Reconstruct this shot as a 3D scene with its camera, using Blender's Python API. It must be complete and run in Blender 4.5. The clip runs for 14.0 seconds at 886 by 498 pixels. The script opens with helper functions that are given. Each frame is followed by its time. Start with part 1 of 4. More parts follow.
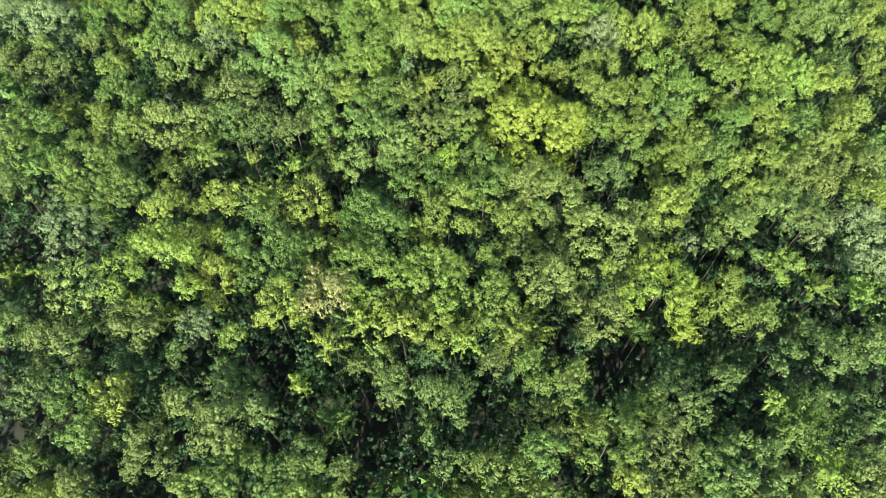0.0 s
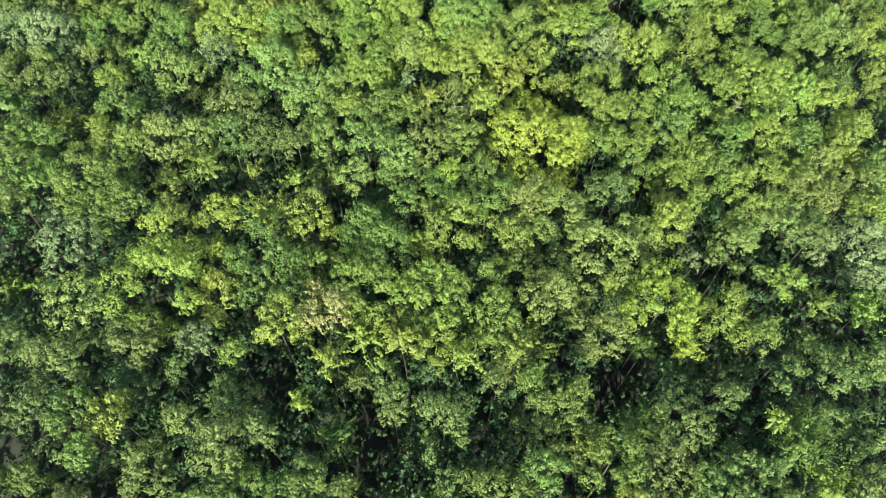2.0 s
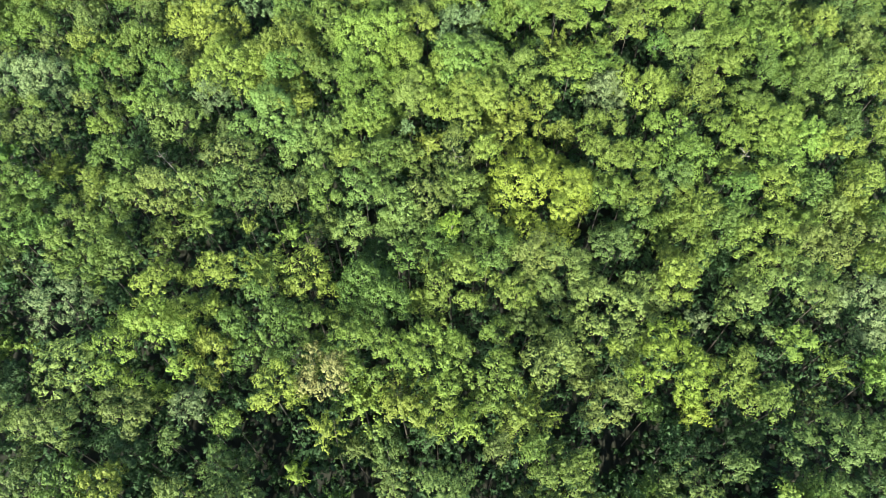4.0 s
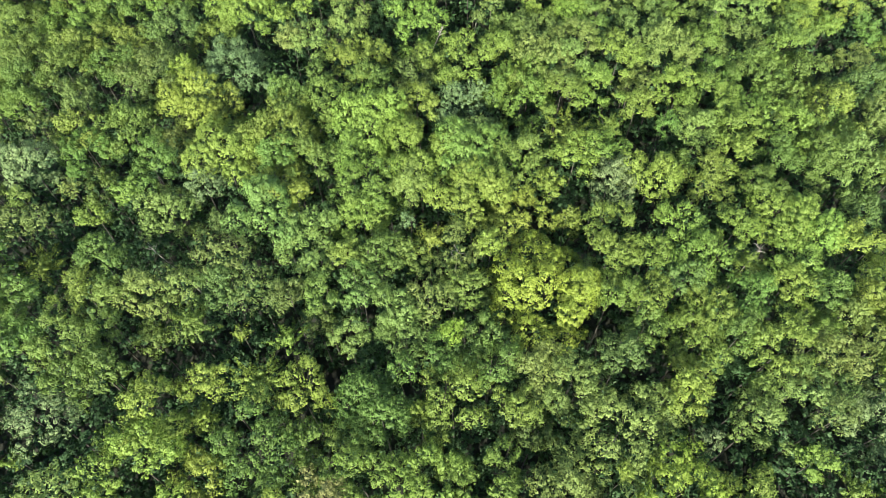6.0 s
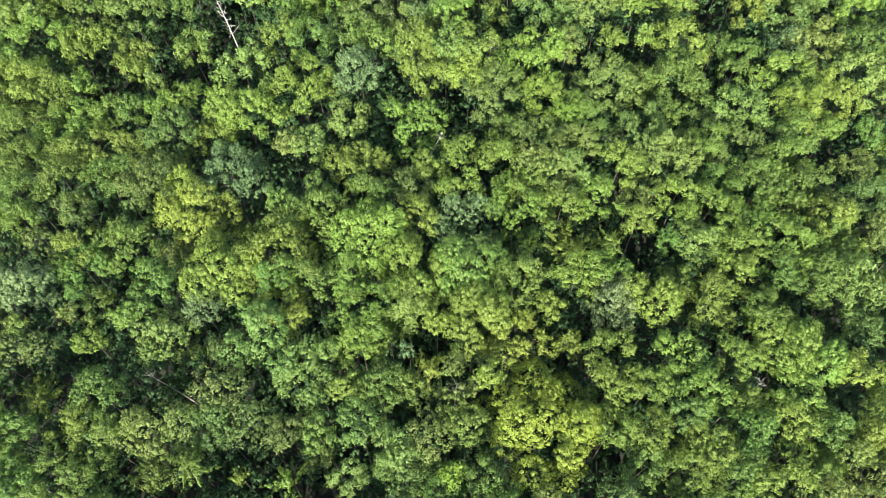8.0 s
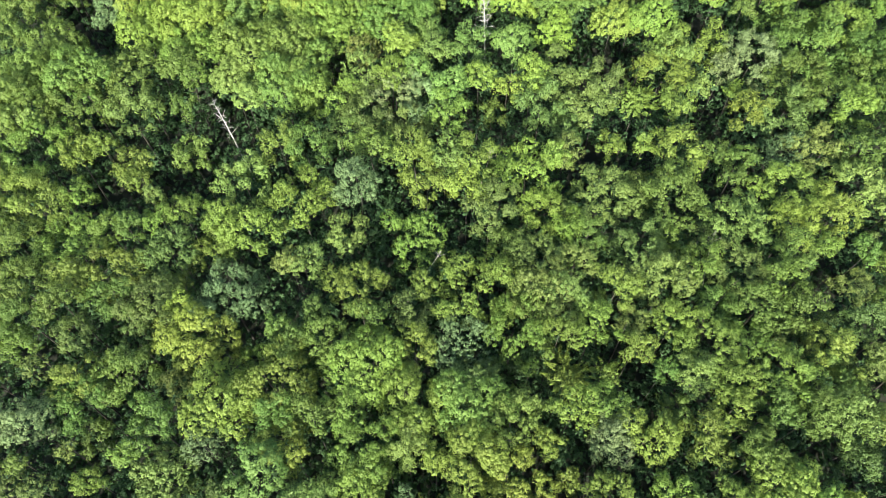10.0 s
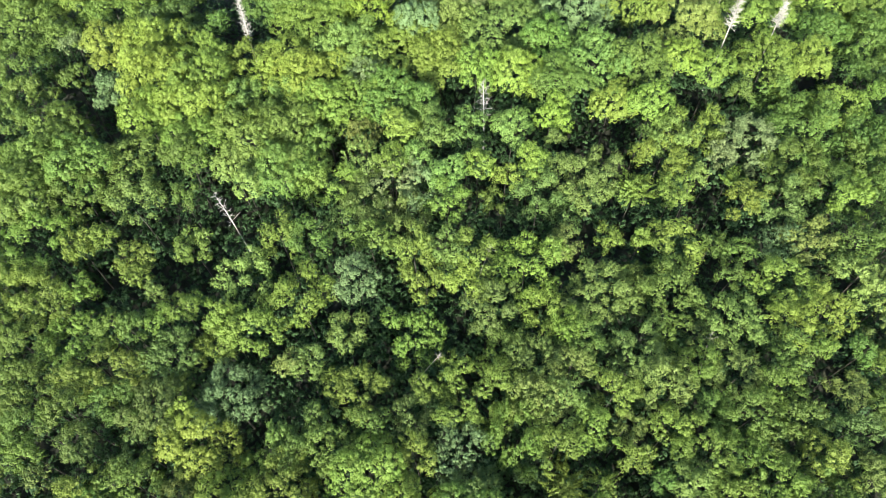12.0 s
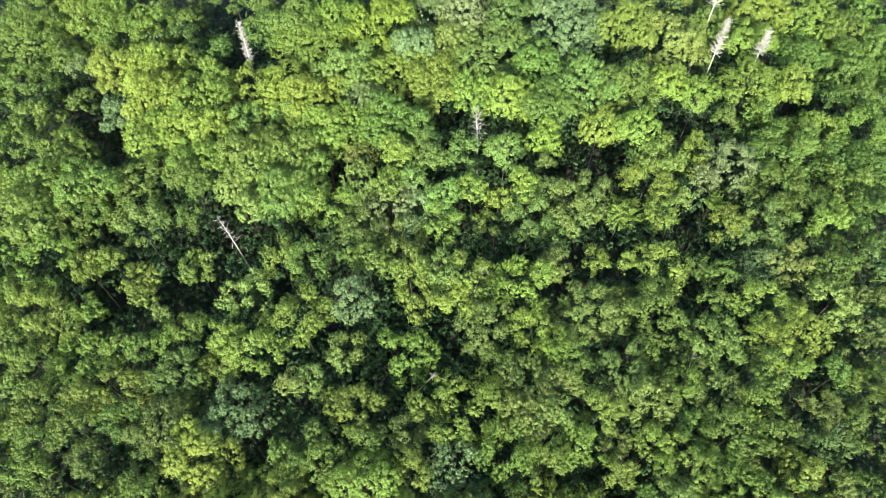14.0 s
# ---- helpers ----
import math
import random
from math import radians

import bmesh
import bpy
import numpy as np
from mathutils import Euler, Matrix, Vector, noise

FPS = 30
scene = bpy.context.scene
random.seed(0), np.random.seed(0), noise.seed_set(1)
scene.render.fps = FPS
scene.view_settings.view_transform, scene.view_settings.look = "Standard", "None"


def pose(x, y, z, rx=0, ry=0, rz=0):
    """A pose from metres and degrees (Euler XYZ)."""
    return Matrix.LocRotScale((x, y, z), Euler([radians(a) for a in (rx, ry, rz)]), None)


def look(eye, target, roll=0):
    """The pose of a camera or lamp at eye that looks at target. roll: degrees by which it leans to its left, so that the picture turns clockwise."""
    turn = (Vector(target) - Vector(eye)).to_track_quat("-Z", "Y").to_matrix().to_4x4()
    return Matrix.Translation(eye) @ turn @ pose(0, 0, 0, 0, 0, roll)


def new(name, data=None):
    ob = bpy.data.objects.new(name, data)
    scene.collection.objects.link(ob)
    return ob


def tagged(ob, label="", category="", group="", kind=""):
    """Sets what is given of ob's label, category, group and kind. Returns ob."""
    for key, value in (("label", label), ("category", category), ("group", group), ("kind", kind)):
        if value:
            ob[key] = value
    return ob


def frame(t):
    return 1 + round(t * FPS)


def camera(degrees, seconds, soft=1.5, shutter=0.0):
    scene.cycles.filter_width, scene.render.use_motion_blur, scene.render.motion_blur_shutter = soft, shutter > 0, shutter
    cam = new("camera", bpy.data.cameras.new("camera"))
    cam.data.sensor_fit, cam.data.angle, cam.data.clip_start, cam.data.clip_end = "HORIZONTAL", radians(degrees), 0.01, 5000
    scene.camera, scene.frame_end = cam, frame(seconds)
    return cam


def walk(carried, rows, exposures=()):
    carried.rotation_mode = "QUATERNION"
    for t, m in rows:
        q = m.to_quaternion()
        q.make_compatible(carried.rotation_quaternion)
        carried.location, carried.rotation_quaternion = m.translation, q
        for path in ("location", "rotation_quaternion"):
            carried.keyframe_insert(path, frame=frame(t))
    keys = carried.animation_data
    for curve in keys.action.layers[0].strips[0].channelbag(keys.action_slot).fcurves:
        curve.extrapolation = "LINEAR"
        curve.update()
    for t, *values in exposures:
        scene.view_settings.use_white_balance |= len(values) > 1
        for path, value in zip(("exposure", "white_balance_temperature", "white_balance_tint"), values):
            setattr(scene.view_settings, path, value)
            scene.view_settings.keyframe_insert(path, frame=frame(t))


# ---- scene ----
cam = camera(65.0, 14.0, soft=0.6)
# seconds, x, y, height, degrees up from straight down, lean, turn
ROWS = [
    (0, 0.000, 0.000, 64.200, 30.977, -0.018, 0.096),
    (0.5, -0.173, 0.126, 64.199, 31.028, -0.134, 0.086),
    (1, -0.282, 0.293, 64.286, 31.114, -0.250, 0.102),
    (1.5, -0.370, 0.547, 64.354, 31.218, -0.319, 0.093),
    (2, -0.416, 0.950, 64.426, 31.301, -0.343, 0.083),
    (2.5, -0.407, 1.648, 64.576, 31.285, -0.289, 0.082),
    (3, -0.356, 2.756, 64.861, 31.270, -0.235, 0.080),
    (3.5, -0.298, 4.223, 65.255, 31.254, -0.182, 0.079),
    (4, -0.269, 5.999, 65.729, 31.239, -0.128, 0.078),
    (4.5, -0.305, 8.034, 66.255, 31.223, -0.074, 0.076),
    (5, -0.378, 10.246, 66.825, 31.229, -0.091, 0.044),
    (5.5, -0.432, 12.589, 67.450, 31.225, -0.079, -0.015),
    (6, -0.368, 15.099, 68.063, 31.219, -0.001, -0.049),
    (6.5, -0.254, 17.650, 69.077, 31.194, 0.083, -0.011),
    (7, -0.156, 20.208, 70.536, 31.151, 0.141, 0.023),
    (7.5, -0.084, 22.881, 72.165, 31.089, 0.180, 0.011),
    (8, -0.083, 25.600, 73.886, 31.038, 0.189, -0.008),
    (8.5, -0.083, 28.292, 75.560, 31.054, 0.193, -0.033),
    (9, -0.069, 30.932, 77.256, 31.118, 0.184, -0.054),
    (9.5, -0.037, 33.732, 78.955, 31.124, 0.172, -0.064),
    (10, 0.019, 36.678, 80.666, 31.129, 0.160, -0.074),
    (10.5, 0.066, 39.584, 82.362, 31.135, 0.147, -0.085),
    (11, 0.069, 42.264, 84.020, 31.141, 0.135, -0.095),
    (11.5, -0.006, 44.531, 85.613, 31.147, 0.122, -0.106),
    (12, -0.058, 46.096, 87.091, 31.139, 0.062, -0.126),
    (12.5, 0.038, 46.793, 88.419, 31.139, -0.032, -0.158),
    (13, 0.261, 46.808, 89.637, 31.136, -0.129, -0.204),
    (13.5, 0.211, 46.670, 90.786, 31.166, -0.183, -0.194),
    (14, 0.216, 46.564, 91.583, 31.209, -0.232, -0.179),
]
walk(cam, [(t, pose(x, y, z, rx, ry, rz)) for t, x, y, z, rx, ry, rz in ROWS])

# ---- sky and sun ----
SUN_FROM = Vector((-0.12, -0.80, 0.44)).normalized()      # afternoon sun, straight behind the flight
world = bpy.data.worlds.new("summer_sky")
scene.world = world
world.use_nodes = True
nt = world.node_tree
sky = nt.nodes.new("ShaderNodeTexSky")
sky.sky_type = "NISHITA"
sky.sun_disc = False
sky.sun_elevation = math.asin(SUN_FROM.z)
sky.sun_rotation = math.atan2(SUN_FROM.x, SUN_FROM.y)
nt.links.new(sky.outputs[0], nt.nodes["Background"].inputs[0])
nt.nodes["Background"].inputs[1].default_value = 0.088
sun_data = bpy.data.lights.new("sun", "SUN")
sun_data.energy = 4.7
sun_data.angle = radians(0.5)
sun_data.color = (1.0, 0.945, 0.80)
sun = new("sun", sun_data)
sun.matrix_world = look(SUN_FROM * 200, (0, 0, 0))
scene.view_settings.exposure = 2.17

# ---- materials ----


def material(name):
    m = bpy.data.materials.new(name)
    m.use_nodes = True
    m.node_tree.nodes.clear()
    n = m.node_tree.nodes

    def node(kind, **inputs):
        made = n.new(kind)
        for key, value in inputs.items():
            made.inputs[key.replace("_", " ")].default_value = value
        return made

    return m, node, m.node_tree.links.new


def leaf_material(name, colour=None, gloss=0.6):
    """Thin leaves: diffuse and see-through light, a waxy sheen; each leaf and each tree a little different."""
    m, node, link = material(name)
    info = node("ShaderNodeObjectInfo")
    geo = node("ShaderNodeNewGeometry")
    if colour is None:
        base = info.outputs["Color"]
    else:
        rgb = node("ShaderNodeRGB")
        rgb.outputs[0].default_value = (*colour, 1)
        base = rgb.outputs[0]
    island = node("ShaderNodeMapRange", To_Min=0.92, To_Max=1.08)
    link(geo.outputs["Random Per Island"], island.inputs["Value"])
    place = node("ShaderNodeTexCoord")
    blotch = node("ShaderNodeTexNoise", Scale=0.55, Detail=3.0)
    link(place.outputs["Object"], blotch.inputs["Vector"])
    hue = node("ShaderNodeMapRange", To_Min=0.485, To_Max=0.512)
    link(blotch.outputs["Fac"], hue.inputs["Value"])
    tint = node("ShaderNodeHueSaturation")
    link(base, tint.inputs["Color"])
    link(hue.outputs[0], tint.inputs["Hue"])
    link(island.outputs[0], tint.inputs["Value"])
    front = node("ShaderNodeBsdfPrincipled", Roughness=gloss)
    front.inputs["Specular IOR Level"].default_value = 0.25
    link(tint.outputs[0], front.inputs["Base Color"])
    warm = node("ShaderNodeMixRGB", Fac=1.0)
    warm.blend_type = "MULTIPLY"
    warm.inputs[2].default_value = (1.25, 1.2, 0.55, 1)
    link(tint.outputs[0], warm.inputs[1])
    thin = node("ShaderNodeBsdfTranslucent")
    link(warm.outputs[0], thin.inputs["Color"])
    mix = node("ShaderNodeMixShader", Fac=0.2)
    link(front.outputs[0], mix.inputs[1])
    link(thin.outputs[0], mix.inputs[2])
    out = node("ShaderNodeOutputMaterial")
    link(mix.outputs[0], out.inputs[0])
    return m


def rough_material(name, dark, light, scale, roughness=0.9, bump=0.4, stretch=(1, 1, 1)):
    m, node, link = material(name)
    place = node("ShaderNodeTexCoord")
    mapping = node("ShaderNodeMapping", Scale=stretch)
    link(place.outputs["Object"], mapping.inputs["Vector"])
    grain = node("ShaderNodeTexNoise", Scale=scale, Detail=8.0, Roughness=0.65)
    patch = node("ShaderNodeTexNoise", Scale=scale * 0.13, Detail=3.0)
    link(mapping.outputs[0], grain.inputs["Vector"])
    link(mapping.outputs[0], patch.inputs["Vector"])
    both = node("ShaderNodeMath")
    both.operation = "MULTIPLY"
    link(grain.outputs["Fac"], both.inputs[0])
    link(patch.outputs["Fac"], both.inputs[1])
    ramp = node("ShaderNodeValToRGB")
    ramp.color_ramp.elements[0].position, ramp.color_ramp.elements[1].position = 0.12, 0.42
    ramp.color_ramp.elements[0].color, ramp.color_ramp.elements[1].color = (*dark, 1), (*light, 1)
    link(both.outputs[0], ramp.inputs[0])
    relief = node("ShaderNodeBump", Strength=bump, Distance=0.05)
    link(grain.outputs["Fac"], relief.inputs["Height"])
    shade = node("ShaderNodeBsdfPrincipled", Roughness=roughness)
    link(ramp.outputs[0], shade.inputs["Base Color"])
    link(relief.outputs[0], shade.inputs["Normal"])
    out = node("ShaderNodeOutputMaterial")
    link(shade.outputs[0], out.inputs[0])
    return m


LEAF = leaf_material("leaf")
# undergrowth leaf colour carries some of the shade below the canopy
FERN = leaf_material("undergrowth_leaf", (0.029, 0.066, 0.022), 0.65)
FAR_LEAF = leaf_material("woods_leaf", (0.06, 0.12, 0.02))
BARK = rough_material("bark", (0.012, 0.012, 0.009), (0.045, 0.042, 0.033), 9.0, stretch=(1, 1, 0.25))
PALE_BARK = rough_material("pale_bark", (0.10, 0.095, 0.08), (0.34, 0.32, 0.29), 7.0, stretch=(1, 1, 0.4))
BLEACHED = rough_material("bleached_deadwood", (0.17, 0.165, 0.15), (0.40, 0.39, 0.37), 6.0, stretch=(1, 1, 0.2))
# floor colour is darker than real litter: shade under the trees painted in
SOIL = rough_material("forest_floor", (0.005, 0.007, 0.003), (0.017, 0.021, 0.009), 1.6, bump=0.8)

# ---- mesh helpers ----
rng = np.random.default_rng(7)


def mesh_of(name, verts, faces, mat, smooth=False):
    me = bpy.data.meshes.new(name)
    me.from_pydata(verts if isinstance(verts, list) else verts.tolist(), [], faces if isinstance(faces, list) else faces.tolist())
    me.materials.append(mat)
    if smooth:
        me.polygons.foreach_set("use_smooth", [True] * len(me.polygons))
    me.update()
    return me


def tube(points, radii, sides=6):
    """A tapered tube along points, closed at its tip."""
    verts, faces = [], []
    points = [Vector(p) for p in points]
    for i, p in enumerate(points):
        ahead = points[min(i + 1, len(points) - 1)] - points[max(i - 1, 0)]
        q = ahead.to_track_quat("Z", "Y")
        for k in range(sides):
            a = 2 * math.pi * k / sides
            verts.append(p + q @ Vector((math.cos(a) * radii[i], math.sin(a) * radii[i], 0)))
    for i in range(len(points) - 1):
        for k in range(sides):
            a, b = i * sides + k, i * sides + (k + 1) % sides
            faces.append((a, b, b + sides, a + sides))
    faces.append(tuple(range((len(points) - 1) * sides, len(points) * sides)))
    return [tuple(v) for v in verts], faces


def unit(v):
    return v / np.maximum(np.linalg.norm(v, axis=-1, keepdims=True), 1e-6)


def leaf_blades(centre, normal, along, length, width):
    """One pointed leaf spray at every centre."""
    along = unit(along - (along * normal).sum(1, keepdims=True) * normal)
    side = np.cross(normal, along)
    l, w = length[:, None], width[:, None]
    skew = rng.uniform(-0.35, 0.35, l.shape)
    v = np.stack([centre - along * l * 0.42 - side * w * 0.5, centre - along * l * (0.42 + skew * 0.4) + side * w * 0.5,
                  centre + along * l * 0.58 + side * w * skew], 1)
    n = len(centre)
    return v.reshape(-1, 3), np.arange(3 * n).reshape(n, 3)


def leaves_on_tufts(tufts, outward, count, spread, size, droop=0.2, lift=0.5, wild=0.13, flat=0.75, stretch=0.3, fan=0.6):
    """A clump of count leaves at every tuft, drawn out along the twig that bears it and facing up and out."""
    n = len(tufts)
    face = unit(outward * 0.7 + np.array([0, 0, lift]) + rng.normal(size=(n, 3)) * 0.3)
    twig = unit(outward + rng.normal(size=(n, 3)) * 0.3 + np.array([0, 0, 0.15]))
    off = unit(rng.normal(size=(n, count, 3)))
    rise = (off * face[:, None]).sum(2, keepdims=True)
    off = off + face[:, None] * (np.abs(rise) * flat - rise - 0.12)
    step = rng.uniform(-0.6, 0.5, (n, count, 1))
    grown = spread * rng.uniform(0.5, 1.55, (n, 1, 1))
    move = off * rng.uniform(0.5, 1.1, (n, count, 1)) * grown * (1 - 0.5 * np.maximum(step, 0))
    c = (tufts[:, None] + move + twig[:, None] * step * stretch).reshape(-1, 3)
    o = np.repeat(outward, count, 0)
    off = off.reshape(-1, 3)
    normal = unit(np.repeat(face, count, 0) * 0.7 + off * fan + rng.normal(size=c.shape) * wild)
    along = o * 0.6 + off + rng.normal(size=c.shape) * 0.4 - np.array([0, 0, droop])
    length = size * rng.uniform(0.65, 1.35, len(c))
    return leaf_blades(c, normal, along, length, length * rng.uniform(0.7, 1.05, len(c)))


def sprigs(tips, axis, count, long, wide, size, wild=0.08, fan=1.0):
    """A pointed leafy sprig at every tip: count leaves that wrap a cone long metres deep and wide metres in radius."""
    n = len(tips)
    side = unit(np.cross(axis, rng.normal(size=(n, 3))))
    other = np.cross(axis, side)
    u = rng.uniform(0, 1, (n, count)) ** 0.8
    a = rng.uniform(0, 2 * math.pi, (n, count))
    rad = np.cos(a)[..., None] * side[:, None] + np.sin(a)[..., None] * other[:, None]
    grown = rng.uniform(0.7, 1.35, (n, 1, 1))
    girth = np.sqrt(u)[..., None] * wide * grown * rng.uniform(0.65, 1.15, (n, count, 1))
    c = (tips[:, None] + rad * girth - axis[:, None] * (u[..., None] * long * grown)).reshape(-1, 3)
    rad = rad.reshape(-1, 3)
    ax = np.repeat(axis, count, 0)
    w = u.reshape(-1, 1)
    normal = unit(rad * fan * (0.35 + 0.6 * w) + ax * (1.0 - 0.35 * w) + rng.normal(size=c.shape) * wild)
    along = rad + ax * 0.55 + rng.normal(size=c.shape) * 0.35
    length = size * rng.uniform(0.7, 1.3, len(c))
    return leaf_blades(c, normal, along, length, length * rng.uniform(0.6, 0.95, len(c)))


def dome_directions(n, low=-0.25, jitter=0.16):
    k = np.arange(n) + 0.5
    z = 1 - (1 - low) * k / n
    a = k * 2.39996 + rng.uniform(0, 6.28)
    s = np.sqrt(1 - z * z)
    return unit(np.stack([s * np.cos(a), s * np.sin(a), z], 1) + rng.normal(size=(n, 3)) * jitter)


def crown_of_sprigs(r, tall, leaf, lobe=0.9, gap=0.50, long=0.44, wide=0.225, cover=0.95, low=-0.25, rough=(0.8, 1.12), rise=0.3, fill=2, crowd=1.3, fan=1.0):
    """A crown of uneven lobes about lobe metres in radius, each set with separate leafy sprigs. Its middle is the origin."""
    lobe = min(lobe, 0.36 * r)
    coarse = leaf / 0.105
    gap, long, wide = gap * coarse, long * coarse, wide * coarse
    per = int(cover * 6.6 * wide * wide / leaf ** 2)
    lobes = max(8, int(crowd * (r / lobe) ** 2))
    d = dome_directions(lobes, low, 0.25)
    turn = rng.uniform(0, 6.28, 2)
    swell = 1 + 0.13 * np.sin(3 * np.arctan2(d[:, 1:2], d[:, 0:1]) + turn[0]) + 0.08 * np.sin(5 * np.arctan2(d[:, 1:2], d[:, 0:1]) + turn[1])
    centres = d * rng.uniform(0.74, 1.08, (lobes, 1)) * swell * (r - 0.8 * lobe) * np.array([1, 1, tall])
    radius = lobe * rng.uniform(0.7, 1.35, lobes)
    keep_t, keep_o, keep_c = [], [], []
    for c, s in zip(centres, radius):
        n = max(5, int(2.2 * math.pi * s * s / (gap * gap)))
        q = dome_directions(n, -0.25, 0.25)
        p = c + q * s * rng.uniform(*rough, (n, 1))
        gone = np.zeros(n, bool)
        for c2, s2 in zip(centres, radius):
            if c2 is not c:
                gone |= np.linalg.norm(p - c2, axis=1) < 0.74 * s2
        keep_t.append(p[~gone])
        keep_o.append(unit(q + c / r * 0.6)[~gone])
    t, o = np.concatenate(keep_t), np.concatenate(keep_o)
    axis = unit(o + np.array([0, 0, rise]) + rng.normal(size=o.shape) * 0.22)
    v, f = sprigs(t, axis, per, long, wide, leaf, fan=fan)
    v2, f2 = leaves_on_tufts(t - o * 0.45 * lobe, o, fill, gap * 0.6, leaf * 1.5, flat=0.4, wild=0.3)
    return (np.concatenate([v, v2]), np.concatenate([f, f2 + len(v)])), centres


def crown_clumpy(r, tall, leaf):
    return crown_of_sprigs(r, tall, leaf)


def crown_broad(r, tall, leaf):
    """A crown of smaller, closer lobes."""
    return crown_of_sprigs(r, tall, leaf, lobe=0.68, gap=0.45, long=0.38, wide=0.2)


def crown_airy(r, tall, leaf):
    """A looser crown of small separate sprigs, with limbs showing through."""
    return crown_of_sprigs(r, tall, leaf, lobe=0.66, gap=0.5, long=0.36, wide=0.19, low=-0.2, rough=(0.65, 1.3), fill=1)


def crown_starry(r, tall, leaf):
    """A crown of long leafy fingers that reach up and outward in layers, with dark gaps between them."""
    fingers = int(13 * r * r)
    d = dome_directions(fingers, 0.0, 0.22)
    far = r * rng.uniform(0.42, 1.0, (fingers, 1)) * (1 + 0.14 * np.sin(5 * np.arctan2(d[:, 1:2], d[:, 0:1]) + rng.uniform(0, 6)))
    p = d * far * np.array([1, 1, tall])
    axis = unit(d * np.array([1, 1, 0.3]) + np.array([0, 0, 0.3]) + rng.normal(size=d.shape) * 0.15)
    return sprigs(p, axis, 48, 1.0, 0.2, leaf * 1.15), dome_directions(12, 0.0) * r * 0.55


def crown_fine(r, tall, leaf):
    """A dense, rounded crown with a close, gently lumpy surface of short sprays."""
    return crown_of_sprigs(r, tall, leaf, lobe=1.25, gap=0.45, long=0.32, wide=0.22, low=-0.15, rough=(0.92, 1.06), crowd=1.75, fan=0.7)


def part(name, me, parent, label="", colour=None):
    ob = new(name, me)
    ob.parent = parent
    if label:
        tagged(ob, label)
    if colour:
        ob.color = (*colour, 1)
    return ob


# ---- ground ----
SIZE = 2500
bm = bmesh.new()
ring = [-SIZE, -900, -400] + [-200 + 16 * i for i in range(26)] + [400, 900, SIZE]
grid = [[bm.verts.new((x, y + 60, 0.5 * noise.noise((x * 0.03, y * 0.03, 0)) if abs(x) < 300 and abs(y) < 300 else 0.0)) for x in ring] for y in ring]
for j in range(len(ring) - 1):
    for i in range(len(ring) - 1):
        bm.faces.new((grid[j][i], grid[j][i + 1], grid[j + 1][i + 1], grid[j + 1][i]))
me = bpy.data.meshes.new("ground")
bm.to_mesh(me)
bm.free()
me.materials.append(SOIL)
tagged(new("ground", me), "forest floor of leaf litter and soil, darkened as shade", "ground", kind="structure")

# ---- trees ----
# deep_green marks low crowns; its darkness is partly painted shade
GREENS = {
    "leaf_green": (0.069, 0.119, 0.023), "light_green": (0.095, 0.150, 0.026), "yellow_green": (0.111, 0.164, 0.027),
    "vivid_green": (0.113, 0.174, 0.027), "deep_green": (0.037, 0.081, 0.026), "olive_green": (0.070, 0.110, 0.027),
    "pale_olive": (0.097, 0.143, 0.034), "silver_green": (0.094, 0.141, 0.056), "mint_green": (0.095, 0.155, 0.036),
    "russet": (0.112, 0.132, 0.032), "pink_russet": (0.150, 0.149, 0.052), "lime_green": (0.122, 0.184, 0.024),
}
TONES = {
    "leaf_green": "mid-green", "light_green": "light green", "yellow_green": "sunlit yellow-green", "vivid_green": "vivid yellow-green",
    "deep_green": "dark deep-green", "olive_green": "dull olive-green", "pale_olive": "pale sun-bleached olive", "silver_green": "silvery grey-green",
    "mint_green": "pale minty green", "russet": "browning russet-tinged", "pink_russet": "withering pinkish-brown", "lime_green": "bright lime-green",
}
FORMS = {"clumpy": "rounded clumpy crown", "broad": "close-leaved crown", "airy": "loose crown and bare limbs", "starry": "crown of leafy fingers", "fine": "wide smooth crown"}
MAKERS = {"clumpy": (crown_clumpy, 1.08), "broad": (crown_broad, 0.98), "airy": (crown_airy, 1.0), "starry": (crown_starry, 0.75), "fine": (crown_fine, 0.98)}
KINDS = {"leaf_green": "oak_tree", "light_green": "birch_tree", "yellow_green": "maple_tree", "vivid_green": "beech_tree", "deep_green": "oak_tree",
         "olive_green": "ash_tree", "pale_olive": "ash_tree", "silver_green": "poplar_tree", "mint_green": "poplar_tree", "russet": "ash_tree", "pink_russet": "ash_tree", "lime_green": "maple_tree"}
STEM, GROWTH = 13.0, 1.21


